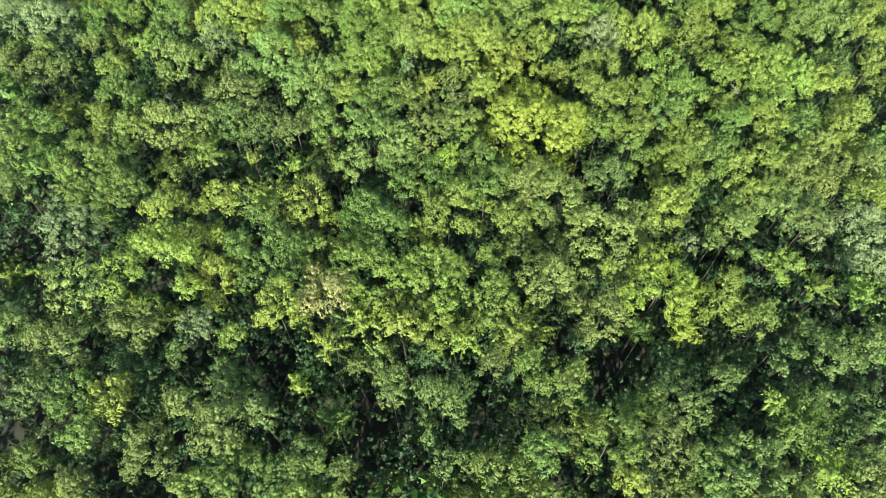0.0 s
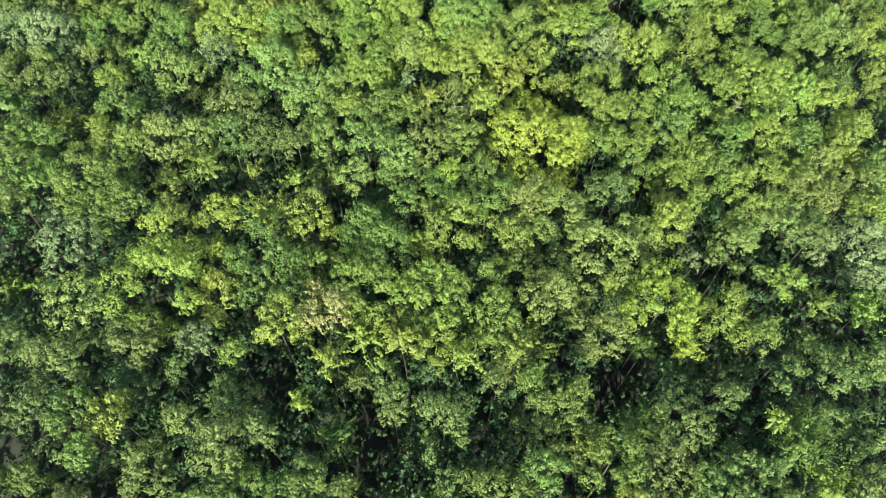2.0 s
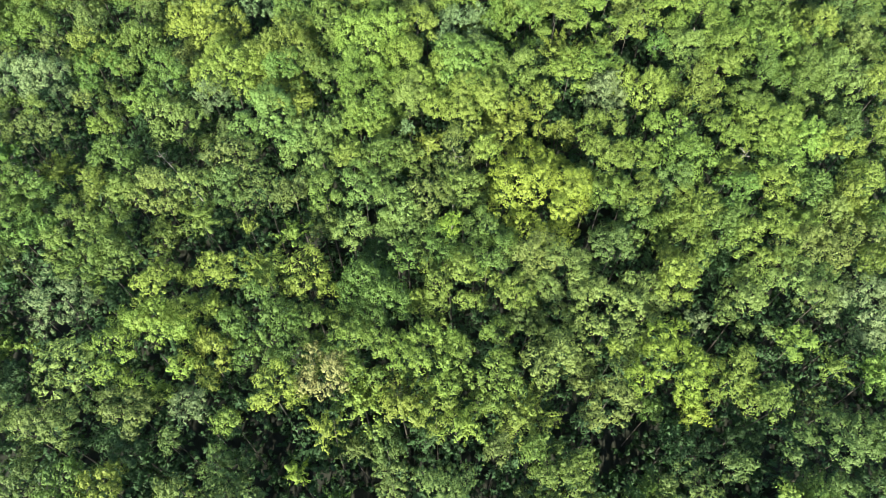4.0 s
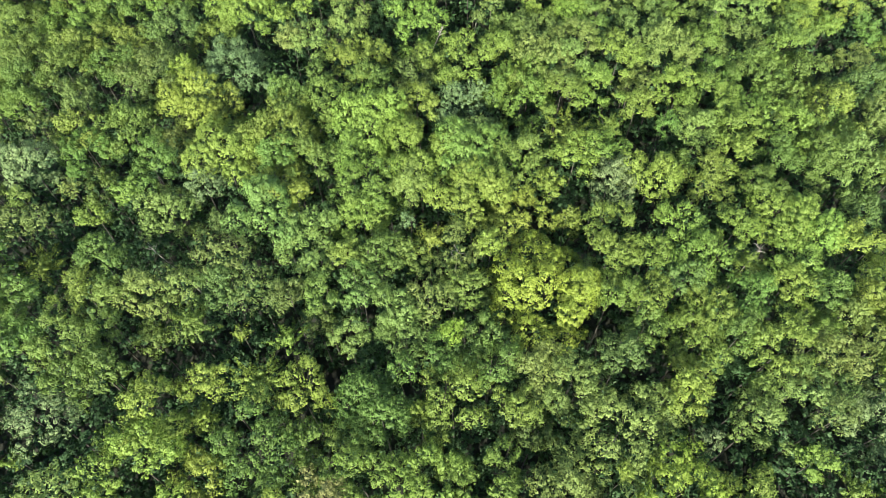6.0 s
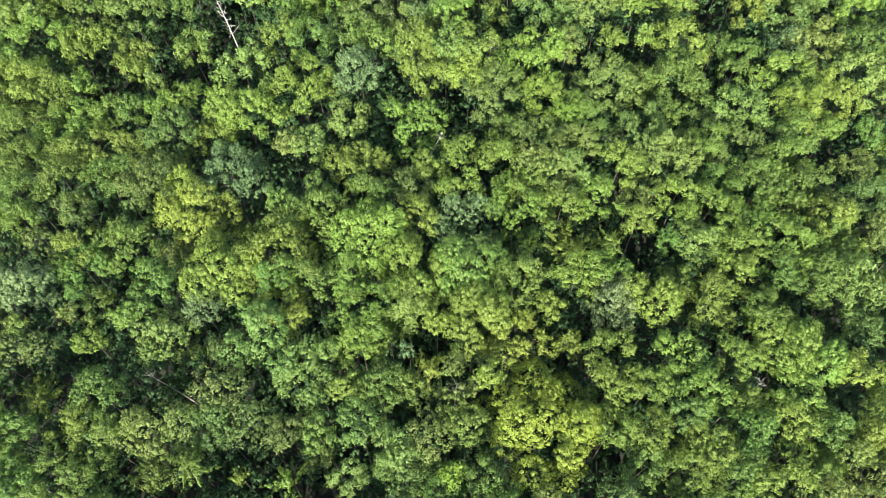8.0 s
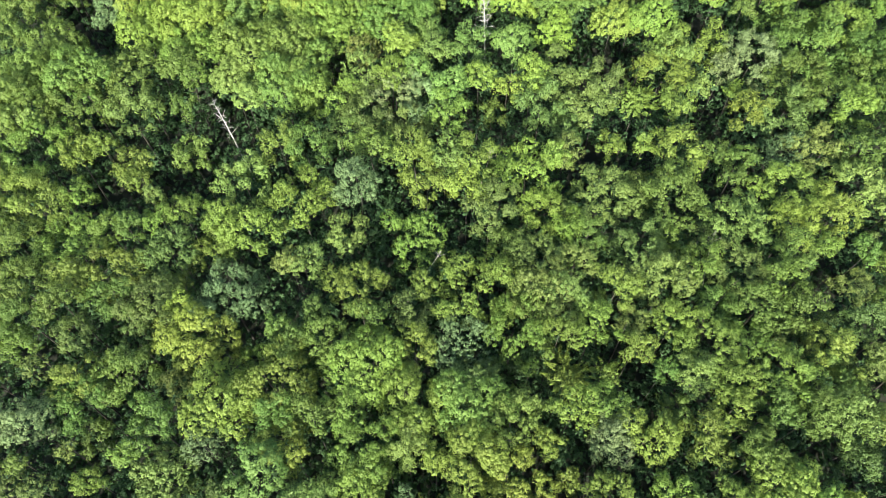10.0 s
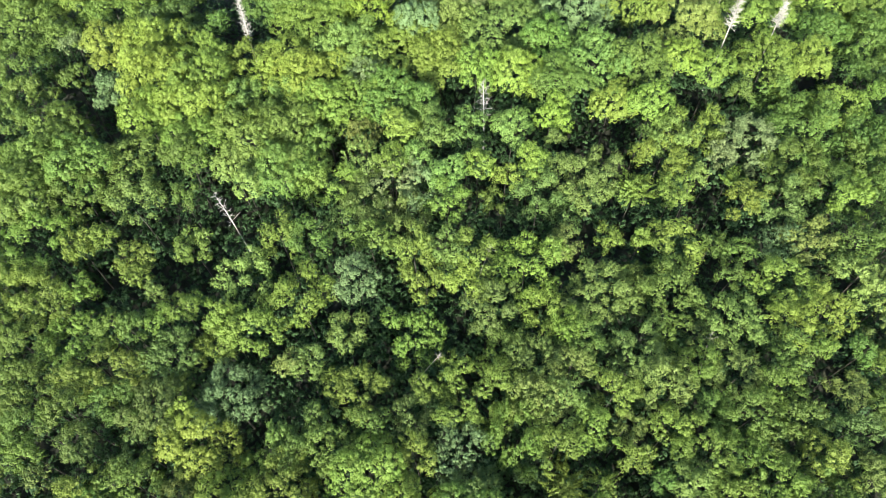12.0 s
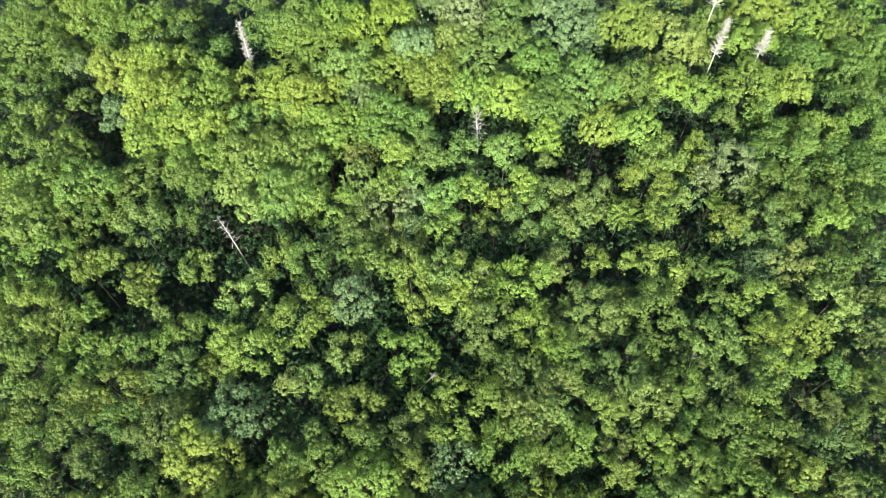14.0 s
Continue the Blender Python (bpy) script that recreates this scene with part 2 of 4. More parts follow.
def prototype(kind, radius, leaf):
    """Crown, trunk and limbs of one tree with a crown of that radius about the origin and its foot STEM below."""
    make, tall = MAKERS[kind]
    tall *= 1.3 - 0.1 * radius
    (v, f), limb_ends = make(radius, tall, leaf)
    crown = mesh_of("crown", v, f, LEAF)
    lean = rng.normal(size=2) * 0.25
    low = -0.5 * radius * tall
    girth = 0.022 * radius + 0.018
    pts = [(lean[0] * k * k, lean[1] * k * k, -STEM + (STEM + low + 1.4) * k) for k in (0, 0.03, 0.3, 0.6, 0.85, 1.0)]
    tv, tf = tube(pts, [girth * q for q in (1.6, 1.15, 1.0, 0.8, 0.6, 0.25)], 8)
    trunk = mesh_of("trunk", tv, tf, BARK, True)
    limbs = []
    fork = np.array([lean[0] * 0.8, lean[1] * 0.8, low])
    order = np.argsort(-limb_ends[:, 2])[1::3][:5]
    for e in limb_ends[order]:
        mid = fork * 0.5 + e * 0.5 + rng.normal(size=3) * 0.15 - np.array([0, 0, 0.1 * radius])
        lv, lf = tube([fork - np.array([0, 0, 0.6]), mid, e, e + unit(e - fork) * (0.75 if kind == "airy" else 0.5)], [0.07, 0.05, 0.03, 0.012], 5)
        limbs.append(mesh_of("limb", lv, lf, PALE_BARK if kind in ("clumpy", "airy") else BARK, True))
    return radius, crown, trunk, limbs


SIZES = {"clumpy": (1.2, 1.7, 1.7, 2.1, 2.1, 2.6, 2.6, 3.2, 3.2, 4.1, 4.1, 5.0), "broad": (1.6, 2.0, 2.4, 2.4, 3.0, 3.0, 4.0, 4.8), "airy": (1.3, 1.7, 2.1, 2.6, 2.6, 3.4, 4.4),
         "starry": (1.2, 1.7, 2.3, 2.3, 3.0, 3.0, 3.8), "fine": (2.0, 2.6, 3.2, 3.2, 4.0, 4.0, 5.0, 5.0, 6.2)}
# trees far from the flight carry coarser sprays
NEAR, FAR = 0.105, 0.135
PROTOTYPES = {(kind, leaf): [prototype(kind, radius, leaf) for radius in radii] for kind, radii in SIZES.items() for leaf in (NEAR, FAR)}
planted = []


def tree(colour, kind, x, y, r, z):
    """A broadleaf tree: its crown's middle at (x, y, z), the crown r metres in radius."""
    i = len(planted)
    planted.append((x, y, r, z))
    local = random.Random(i * 17 + 3)
    choice = PROTOTYPES[kind, FAR if y > 85 else NEAR]
    near = min(abs(math.log(p[0] / r)) for p in choice)
    radius, crown, trunk, limbs = local.choice([p for p in choice if abs(math.log(p[0] / r)) < near + 0.05])
    base = tagged(new(KINDS[colour]), f"broadleaf tree with a {TONES[colour]} {FORMS[kind]}", KINDS[colour].replace("_", " "), "forest trees")
    base.matrix_world = pose(x, y, 0.05)
    s = GROWTH * r / radius
    spin = local.uniform(0, 360)
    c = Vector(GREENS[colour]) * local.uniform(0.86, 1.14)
    c *= 1.16 if kind == "fine" else 1.0      # close crowns lifted in colour, standing in for brighter sunlight on them
    c.x *= local.uniform(0.88, 1.12)
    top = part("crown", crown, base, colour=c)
    top.matrix_local = pose(0, 0, z, 0, 0, spin) @ Matrix.Diagonal((s * local.uniform(0.9, 1.12), s * local.uniform(0.9, 1.12), s * local.uniform(0.85, 1.15), 1))
    stem = part("trunk", trunk, base)
    stem.matrix_local = pose(0, 0, z, 0, 0, spin) @ Matrix.Diagonal((s, s, (z + 0.2) / STEM, 1))
    for limb in limbs:
        part("limb", limb, base).matrix_local = top.matrix_local
    return base


def joined_crowns(name, places, leaves, size, label, category):
    """Many leafy crowns, too many to count, in one mesh. places: x, y, r, z, and the crown's colour by its number."""
    parts = []
    for x, y, r, z in places:
        d = dome_directions(max(6, leaves // 12), -0.1, 0.3)
        p = d * (r * rng.uniform(0.6, 1.05, len(d)))[:, None] * np.array([1, 1, 0.9])
        v, f = leaves_on_tufts(p, d, 12, 0.13 * r, size * r)
        parts.append(v + np.array([x, y, z]))
    v = np.concatenate(parts)
    me = bpy.data.meshes.new(name)
    n = len(v) // 3
    me.vertices.add(len(v))
    me.vertices.foreach_set("co", v.astype(np.float32).ravel())
    me.loops.add(3 * n)
    me.loops.foreach_set("vertex_index", np.arange(3 * n, dtype=np.int32))
    me.polygons.add(n)
    me.polygons.foreach_set("loop_start", np.arange(0, 3 * n, 3, dtype=np.int32))
    me.update(calc_edges=True)
    ob = tagged(new(name, me), label, category, kind="stuff")
    return ob


def dead_tree(x, y, top_x, top_y, height, bare_from, twigs, label, reach=0.8, thick=0.16):
    """A standing dead tree: a bleached trunk from (x, y) to its tip, with broken twigs on its upper part."""
    wood = BLEACHED if thick > 0.1 else PALE_BARK
    local = random.Random(int(x * 10) + int(y * 10))
    base = tagged(new("dead_tree"), label, "dead tree", "standing dead trees")
    base.matrix_world = pose(x, y, 0.05)
    tip = Vector((top_x - x, top_y - y, height))
    bend = lambda k: tip * k + Vector((0.12 * math.sin(5 * k + x), 0.1 * math.sin(4 * k), 0)) * k
    ks = (0, 0.04, 0.3, 0.55, 0.75, 0.9, 1.0)
    v, f = tube([bend(k) for k in ks], [thick * 1.2 * q for q in (1.5, 1.15, 0.95, 0.8, 0.6, 0.35, 0.12)], 8)
    part("trunk", mesh_of("trunk", v, f, wood, True), base)
    for i in range(twigs):
        k = bare_from + (1 - bare_from) * (i + local.random()) / twigs
        root = bend(k)
        a = i * 2.4 + local.uniform(-0.5, 0.5)
        out = Vector((math.cos(a), math.sin(a), local.uniform(0.0, 0.9)))
        l = reach * (1.25 - 0.7 * (k - bare_from) / (1 - bare_from)) * local.uniform(0.5, 1.3)
        kink = root + out * l * 0.5 + Vector((0, 0, local.uniform(-0.1, 0.12)))
        end = root + out * l + Vector((local.uniform(-0.2, 0.2), local.uniform(-0.2, 0.2), local.uniform(-0.2, 0.25)))
        v, f = tube([root, kink, end], [0.035 if thick > 0.1 else 0.026, 0.026 if thick > 0.1 else 0.018, 0.012], 4)
        branch = part("branch", mesh_of("branch", v, f, wood, True), base)
        for start in (kink, root.lerp(kink, 0.6), kink.lerp(end, 0.5)):
            spur = start + Vector((local.uniform(-0.5, 0.5), local.uniform(-0.5, 0.5), local.uniform(-0.1, 0.4))) * (0.3 + reach * 0.6)
            v, f = tube([start, spur], [0.026 if thick > 0.1 else 0.015, 0.01], 3)
            part("twig", mesh_of("twig", v, f, wood, True), branch)
    return base


# the stand from 0 m on
# up to 22 m, most crown colours sit a step darker to suggest shade
tree("olive_green", "airy", 15.4, 9.0, 2.74, 12.6)
tree("light_green", "clumpy", -26.6, 9.0, 2.74, 13.0)
tree("leaf_green", "clumpy", 2.8, 9.0, 2.74, 12.3)
tree("leaf_green", "clumpy", 7.0, 9.0, 2.63, 12.7)
tree("leaf_green", "clumpy", 22.6, 9.0, 2.61, 12.1)
tree("leaf_green", "clumpy", -8.6, 9.0, 2.37, 11.6)
tree("leaf_green", "clumpy", -30.8, 9.0, 2.05, 11.1)
tree("light_green", "clumpy", 26.2, 9.0, 2.01, 12.6)
# the stand from 10 m on
tree("olive_green", "clumpy", 24.0, 10.4, 1.84, 13.6)
tree("leaf_green", "clumpy", -17.5, 10.5, 1.29, 14.7)
tree("leaf_green", "clumpy", -9.1, 10.8, 2.33, 13.1)
tree("leaf_green", "clumpy", -14.0, 10.9, 3.14, 12.6)
tree("olive_green", "clumpy", -25.4, 10.9, 1.30, 14.7)
tree("yellow_green", "clumpy", 12.9, 11.0, 1.13, 15.1)
tree("olive_green", "clumpy", 29.8, 11.1, 1.94, 14.4)
tree("leaf_green", "clumpy", 19.0, 11.3, 1.51, 10.1)
tree("leaf_green", "clumpy", 0.0, 11.5, 1.56, 9.7)
tree("leaf_green", "clumpy", 4.1, 11.6, 2.84, 12.6)
tree("leaf_green", "clumpy", -29.9, 11.6, 2.64, 12.9)
tree("olive_green", "clumpy", -7.2, 11.7, 0.95, 14.4)
tree("yellow_green", "starry", 27.4, 11.8, 2.52, 13.4)
tree("olive_green", "clumpy", 21.2, 12.0, 3.18, 12.9)
tree("olive_green", "airy", 0.1, 12.2, 1.07, 14.9)
tree("olive_green", "airy", -4.1, 12.2, 1.26, 9.0)
tree("olive_green", "clumpy", -9.8, 12.8, 1.48, 13.9)
tree("leaf_green", "clumpy", 7.1, 13.0, 1.73, 14.5)
tree("olive_green", "airy", 16.1, 13.1, 1.98, 13.6)
tree("leaf_green", "clumpy", 12.2, 13.6, 2.41, 14.3)
tree("olive_green", "clumpy", -22.0, 13.6, 2.37, 12.5)
tree("leaf_green", "clumpy", -25.9, 14.1, 1.59, 14.4)
tree("olive_green", "clumpy", 31.1, 14.2, 1.92, 14.1)
tree("olive_green", "clumpy", -15.9, 14.7, 2.19, 14.4)
tree("olive_green", "clumpy", 9.3, 15.0, 1.56, 10.6)
tree("leaf_green", "starry", 26.1, 15.3, 3.13, 13.7)
tree("olive_green", "clumpy", -13.2, 15.7, 1.28, 15.0)
tree("silver_green", "airy", -3.0, 15.8, 0.74, 8.5)
tree("leaf_green", "starry", -8.3, 15.8, 2.19, 12.3)
tree("light_green", "clumpy", 11.1, 16.0, 1.63, 11.5)
tree("silver_green", "airy", -31.7, 16.2, 0.86, 8.5)
tree("leaf_green", "starry", 14.0, 16.4, 1.71, 13.6)
tree("olive_green", "clumpy", -0.1, 16.6, 2.43, 13.7)
tree("yellow_green", "starry", 24.0, 16.6, 1.20, 15.3)
tree("olive_green", "airy", 17.4, 16.7, 2.05, 13.5)
tree("olive_green", "clumpy", -19.3, 16.8, 1.29, 14.2)
tree("olive_green", "airy", 5.9, 16.8, 1.44, 11.0)
tree("leaf_green", "clumpy", -27.6, 16.9, 1.97, 13.7)
tree("yellow_green", "clumpy", -24.5, 17.1, 1.90, 14.2)
tree("leaf_green", "clumpy", 16.0, 17.4, 1.58, 11.3)
tree("olive_green", "airy", -30.9, 17.5, 1.94, 13.3)
tree("olive_green", "broad", -3.9, 17.9, 1.48, 14.5)
tree("leaf_green", "clumpy", 8.1, 18.0, 2.34, 13.5)
tree("lime_green", "starry", -10.9, 18.3, 1.39, 14.0)
tree("olive_green", "broad", -16.2, 18.5, 1.77, 12.8)
tree("leaf_green", "clumpy", 9.9, 18.7, 1.05, 15.1)
tree("olive_green", "clumpy", 21.3, 18.7, 1.22, 13.9)
tree("leaf_green", "clumpy", 6.6, 19.6, 1.32, 14.3)
tree("olive_green", "clumpy", 29.6, 19.8, 3.43, 12.7)
tree("olive_green", "clumpy", 3.9, 19.9, 1.15, 14.2)
# the stand from 20 m on
tree("olive_green", "starry", -6.8, 20.6, 1.59, 12.0)
tree("olive_green", "clumpy", -20.5, 20.8, 0.91, 14.0)
tree("olive_green", "clumpy", 33.0, 21.1, 1.70, 14.3)
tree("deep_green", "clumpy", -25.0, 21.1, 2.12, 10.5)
tree("olive_green", "clumpy", -4.7, 21.2, 1.59, 11.0)
tree("yellow_green", "starry", -8.9, 21.3, 1.71, 14.8)
tree("olive_green", "clumpy", -30.1, 21.3, 2.60, 13.7)
tree("yellow_green", "starry", 1.5, 21.6, 1.98, 14.6)
tree("deep_green", "starry", -0.9, 22.0, 1.96, 10.5)
tree("light_green", "clumpy", -16.3, 22.1, 1.05, 14.3)
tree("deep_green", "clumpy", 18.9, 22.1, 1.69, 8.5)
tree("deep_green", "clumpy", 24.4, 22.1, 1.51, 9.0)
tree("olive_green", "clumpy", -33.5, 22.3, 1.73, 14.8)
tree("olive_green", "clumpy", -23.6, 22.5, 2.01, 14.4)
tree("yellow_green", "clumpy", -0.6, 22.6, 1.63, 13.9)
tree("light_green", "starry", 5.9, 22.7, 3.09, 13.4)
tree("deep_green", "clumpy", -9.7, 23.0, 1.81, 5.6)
tree("silver_green", "broad", -19.5, 23.3, 1.49, 13.2)
tree("leaf_green", "clumpy", 24.9, 23.4, 1.37, 14.7)
tree("yellow_green", "starry", -3.2, 23.4, 2.38, 14.2)
tree("lime_green", "starry", 19.6, 23.4, 1.63, 12.0)
tree("pale_olive", "broad", 12.4, 23.7, 2.12, 13.6)
tree("yellow_green", "starry", -6.5, 24.0, 2.57, 13.1)
tree("leaf_green", "clumpy", 16.7, 24.2, 1.20, 10.3)
tree("yellow_green", "clumpy", -13.2, 24.3, 2.01, 13.9)
tree("olive_green", "airy", -27.7, 24.5, 1.44, 10.6)
tree("olive_green", "airy", 30.7, 25.2, 1.48, 9.0)
tree("light_green", "starry", 33.5, 25.5, 2.15, 14.4)
tree("pale_olive", "airy", -29.1, 25.8, 2.34, 14.3)
tree("pink_russet", "broad", -9.5, 25.9, 2.06, 13.6)
tree("light_green", "clumpy", 22.8, 26.2, 2.61, 12.5)
tree("lime_green", "clumpy", 17.6, 26.6, 3.10, 13.1)
tree("pale_olive", "clumpy", 8.4, 26.7, 2.36, 14.0)
tree("light_green", "clumpy", 3.0, 26.7, 3.11, 13.2)
tree("light_green", "starry", 30.7, 26.7, 1.80, 13.8)
tree("deep_green", "clumpy", -36.7, 27.0, 1.65, 9.7)
tree("olive_green", "clumpy", 10.9, 27.1, 1.62, 10.8)
tree("light_green", "clumpy", -1.4, 27.2, 3.13, 13.7)
tree("light_green", "clumpy", -6.4, 27.5, 2.57, 14.2)
tree("yellow_green", "clumpy", 13.4, 27.8, 0.76, 14.7)
tree("yellow_green", "broad", -19.3, 27.9, 2.13, 12.0)
tree("leaf_green", "clumpy", -10.8, 28.1, 1.57, 12.0)
tree("yellow_green", "clumpy", -23.7, 28.4, 4.10, 12.7)
tree("light_green", "clumpy", 28.5, 28.8, 1.69, 13.0)
tree("light_green", "starry", -37.2, 29.1, 1.90, 11.0)
tree("light_green", "starry", -34.8, 29.5, 1.14, 11.0)
# the stand from 30 m on
tree("leaf_green", "clumpy", -14.9, 30.2, 3.50, 13.1)
tree("silver_green", "airy", 20.5, 30.3, 1.07, 14.1)
tree("leaf_green", "clumpy", -11.5, 30.9, 1.84, 12.0)
tree("pale_olive", "broad", 14.0, 31.3, 3.81, 12.3)
tree("leaf_green", "clumpy", -8.1, 31.4, 1.67, 11.8)
tree("silver_green", "broad", 35.4, 31.6, 3.13, 12.4)
tree("olive_green", "clumpy", 7.2, 31.7, 1.93, 11.4)
tree("pale_olive", "clumpy", 25.0, 32.0, 2.49, 13.0)
tree("olive_green", "airy", 30.5, 32.1, 1.79, 14.6)
tree("silver_green", "airy", -32.0, 32.2, 2.57, 13.7)
tree("leaf_green", "broad", -5.1, 32.3, 2.37, 13.4)
tree("yellow_green", "clumpy", -20.0, 32.7, 1.34, 11.7)
tree("light_green", "clumpy", 5.8, 32.8, 1.89, 14.3)
tree("yellow_green", "clumpy", -2.1, 32.8, 1.42, 12.0)
tree("yellow_green", "clumpy", -23.1, 33.0, 3.19, 13.4)
tree("yellow_green", "clumpy", 19.3, 33.9, 1.71, 14.0)
tree("light_green", "clumpy", 0.7, 33.9, 3.21, 13.1)
tree("olive_green", "airy", 31.8, 34.2, 1.81, 13.7)
tree("leaf_green", "broad", -6.6, 34.3, 2.61, 12.8)
tree("yellow_green", "clumpy", -11.8, 34.4, 2.12, 13.6)
tree("leaf_green", "clumpy", 25.6, 34.8, 1.37, 13.5)
tree("leaf_green", "clumpy", -31.1, 35.0, 2.03, 13.9)
tree("light_green", "starry", -15.4, 35.1, 2.64, 14.0)
tree("pale_olive", "clumpy", 9.9, 35.2, 2.84, 13.4)
tree("yellow_green", "clumpy", -19.3, 35.4, 1.73, 13.7)
tree("deep_green", "starry", -39.2, 35.5, 1.29, 11.0)
tree("light_green", "clumpy", 37.3, 35.5, 2.13, 13.3)
tree("pale_olive", "clumpy", 29.2, 35.6, 2.14, 13.6)
tree("yellow_green", "clumpy", 19.8, 36.0, 1.94, 12.9)
tree("leaf_green", "airy", -3.6, 36.1, 1.37, 14.7)
tree("olive_green", "clumpy", -37.6, 36.1, 1.33, 14.4)
tree("pale_olive", "clumpy", 7.3, 36.2, 2.15, 14.1)
tree("leaf_green", "clumpy", -28.3, 36.4, 2.25, 13.2)
tree("leaf_green", "clumpy", 3.8, 36.6, 2.58, 14.2)
tree("pale_olive", "broad", 32.2, 37.2, 2.78, 13.3)
tree("leaf_green", "clumpy", -0.2, 37.3, 1.86, 13.8)
tree("olive_green", "clumpy", 14.4, 37.3, 2.18, 14.1)
tree("leaf_green", "clumpy", 38.9, 37.9, 1.56, 12.0)
tree("light_green", "clumpy", 27.8, 38.2, 2.81, 13.6)
tree("pale_olive", "airy", 37.1, 38.5, 2.19, 13.5)
tree("deep_green", "clumpy", 24.5, 38.6, 1.83, 10.0)
tree("leaf_green", "clumpy", -32.0, 38.7, 2.83, 13.8)
tree("leaf_green", "clumpy", -35.7, 38.9, 2.30, 13.7)
tree("yellow_green", "starry", -17.1, 39.0, 1.08, 15.0)
tree("light_green", "starry", -13.5, 39.0, 1.78, 13.7)
tree("lime_green", "clumpy", 0.3, 39.1, 1.26, 14.6)
tree("pale_olive", "clumpy", -8.2, 39.2, 1.72, 13.9)
tree("leaf_green", "clumpy", 2.9, 39.3, 1.69, 14.6)
tree("leaf_green", "clumpy", 24.8, 39.4, 2.00, 13.9)
tree("light_green", "broad", 21.4, 39.8, 2.83, 12.2)
tree("deep_green", "airy", -6.7, 39.9, 1.26, 9.5)
tree("pale_olive", "broad", -3.6, 40.0, 2.22, 12.7)
# the stand from 40 m on
tree("light_green", "clumpy", 30.7, 40.1, 2.43, 13.8)
tree("leaf_green", "clumpy", -25.9, 40.1, 1.77, 11.0)
tree("leaf_green", "starry", -21.7, 40.2, 2.33, 14.1)
tree("leaf_green", "clumpy", -29.2, 40.3, 1.59, 13.8)
tree("leaf_green", "clumpy", 16.9, 40.3, 1.80, 13.7)
tree("leaf_green", "clumpy", 39.2, 40.4, 1.80, 13.7)
tree("leaf_green", "clumpy", -39.5, 40.6, 2.54, 12.9)
tree("pale_olive", "clumpy", 34.4, 40.8, 2.54, 12.9)
tree("yellow_green", "clumpy", 38.0, 41.8, 1.80, 12.0)
tree("pale_olive", "clumpy", -4.8, 41.9, 2.04, 14.2)
tree("pale_olive", "clumpy", -11.6, 42.0, 1.56, 10.8)
tree("light_green", "clumpy", 22.3, 42.1, 2.26, 13.9)
tree("yellow_green", "clumpy", 36.2, 42.4, 1.73, 14.4)
tree("pale_olive", "airy", -1.5, 42.5, 2.06, 14.3)
tree("leaf_green", "clumpy", -10.9, 42.8, 1.88, 14.2)
tree("leaf_green", "clumpy", -37.5, 42.9, 1.84, 14.0)
tree("leaf_green", "broad", 26.1, 43.0, 2.28, 14.0)
tree("olive_green", "clumpy", -13.8, 43.0, 1.87, 14.3)
tree("leaf_green", "clumpy", -28.8, 43.0, 1.52, 14.5)
tree("leaf_green", "clumpy", -39.9, 43.1, 2.27, 13.8)
tree("leaf_green", "clumpy", 33.0, 43.3, 2.06, 14.1)
tree("pale_olive", "clumpy", -25.8, 43.3, 2.72, 13.9)
tree("light_green", "clumpy", 17.8, 43.4, 2.06, 14.0)
tree("mint_green", "clumpy", -7.6, 43.4, 2.07, 14.3)
tree("light_green", "clumpy", 14.6, 43.4, 2.28, 13.8)
tree("light_green", "clumpy", -32.2, 43.7, 2.28, 13.4)
tree("pale_olive", "airy", -23.4, 43.7, 1.85, 14.1)
tree("olive_green", "airy", -16.8, 43.9, 2.38, 13.0)
tree("olive_green", "broad", -20.4, 43.9, 2.29, 13.7)
tree("leaf_green", "broad", 1.9, 44.0, 2.50, 13.4)
tree("light_green", "clumpy", 12.3, 44.1, 1.53, 13.9)
tree("light_green", "clumpy", 30.2, 44.2, 2.08, 13.8)
tree("lime_green", "fine", 8.9, 44.2, 4.78, 12.3)
tree("light_green", "clumpy", 38.0, 44.3, 2.30, 14.1)
tree("olive_green", "clumpy", 20.9, 44.3, 1.54, 14.8)
tree("yellow_green", "clumpy", 26.7, 46.0, 1.33, 14.1)
tree("leaf_green", "broad", -30.9, 46.3, 2.35, 14.4)
tree("olive_green", "airy", -20.1, 46.6, 2.35, 14.3)
tree("light_green", "clumpy", 22.5, 46.6, 2.35, 14.2)
tree("light_green", "clumpy", 14.3, 46.7, 2.79, 14.0)
tree("light_green", "clumpy", -8.8, 46.8, 1.68, 14.6)
tree("leaf_green", "clumpy", -2.9, 46.9, 1.57, 14.2)
tree("light_green", "clumpy", 18.1, 47.0, 1.91, 14.7)
tree("yellow_green", "starry", -37.0, 47.0, 2.26, 12.3)
tree("light_green", "clumpy", 30.7, 47.0, 2.24, 14.1)
tree("leaf_green", "broad", -6.0, 47.3, 2.35, 13.7)
tree("pale_olive", "airy", 1.0, 47.6, 2.58, 13.5)
tree("silver_green", "airy", 27.7, 47.8, 1.59, 12.0)
tree("yellow_green", "clumpy", 3.9, 48.0, 1.47, 14.2)
tree("yellow_green", "clumpy", 37.5, 48.2, 2.15, 14.2)
tree("yellow_green", "starry", -1.5, 48.8, 1.82, 14.3)
tree("mint_green", "clumpy", -14.6, 48.9, 1.59, 14.3)
tree("pale_olive", "broad", -12.4, 48.9, 3.04, 12.9)
tree("light_green", "clumpy", 26.2, 49.5, 2.40, 14.3)
tree("light_green", "fine", 34.3, 50.0, 2.63, 13.8)
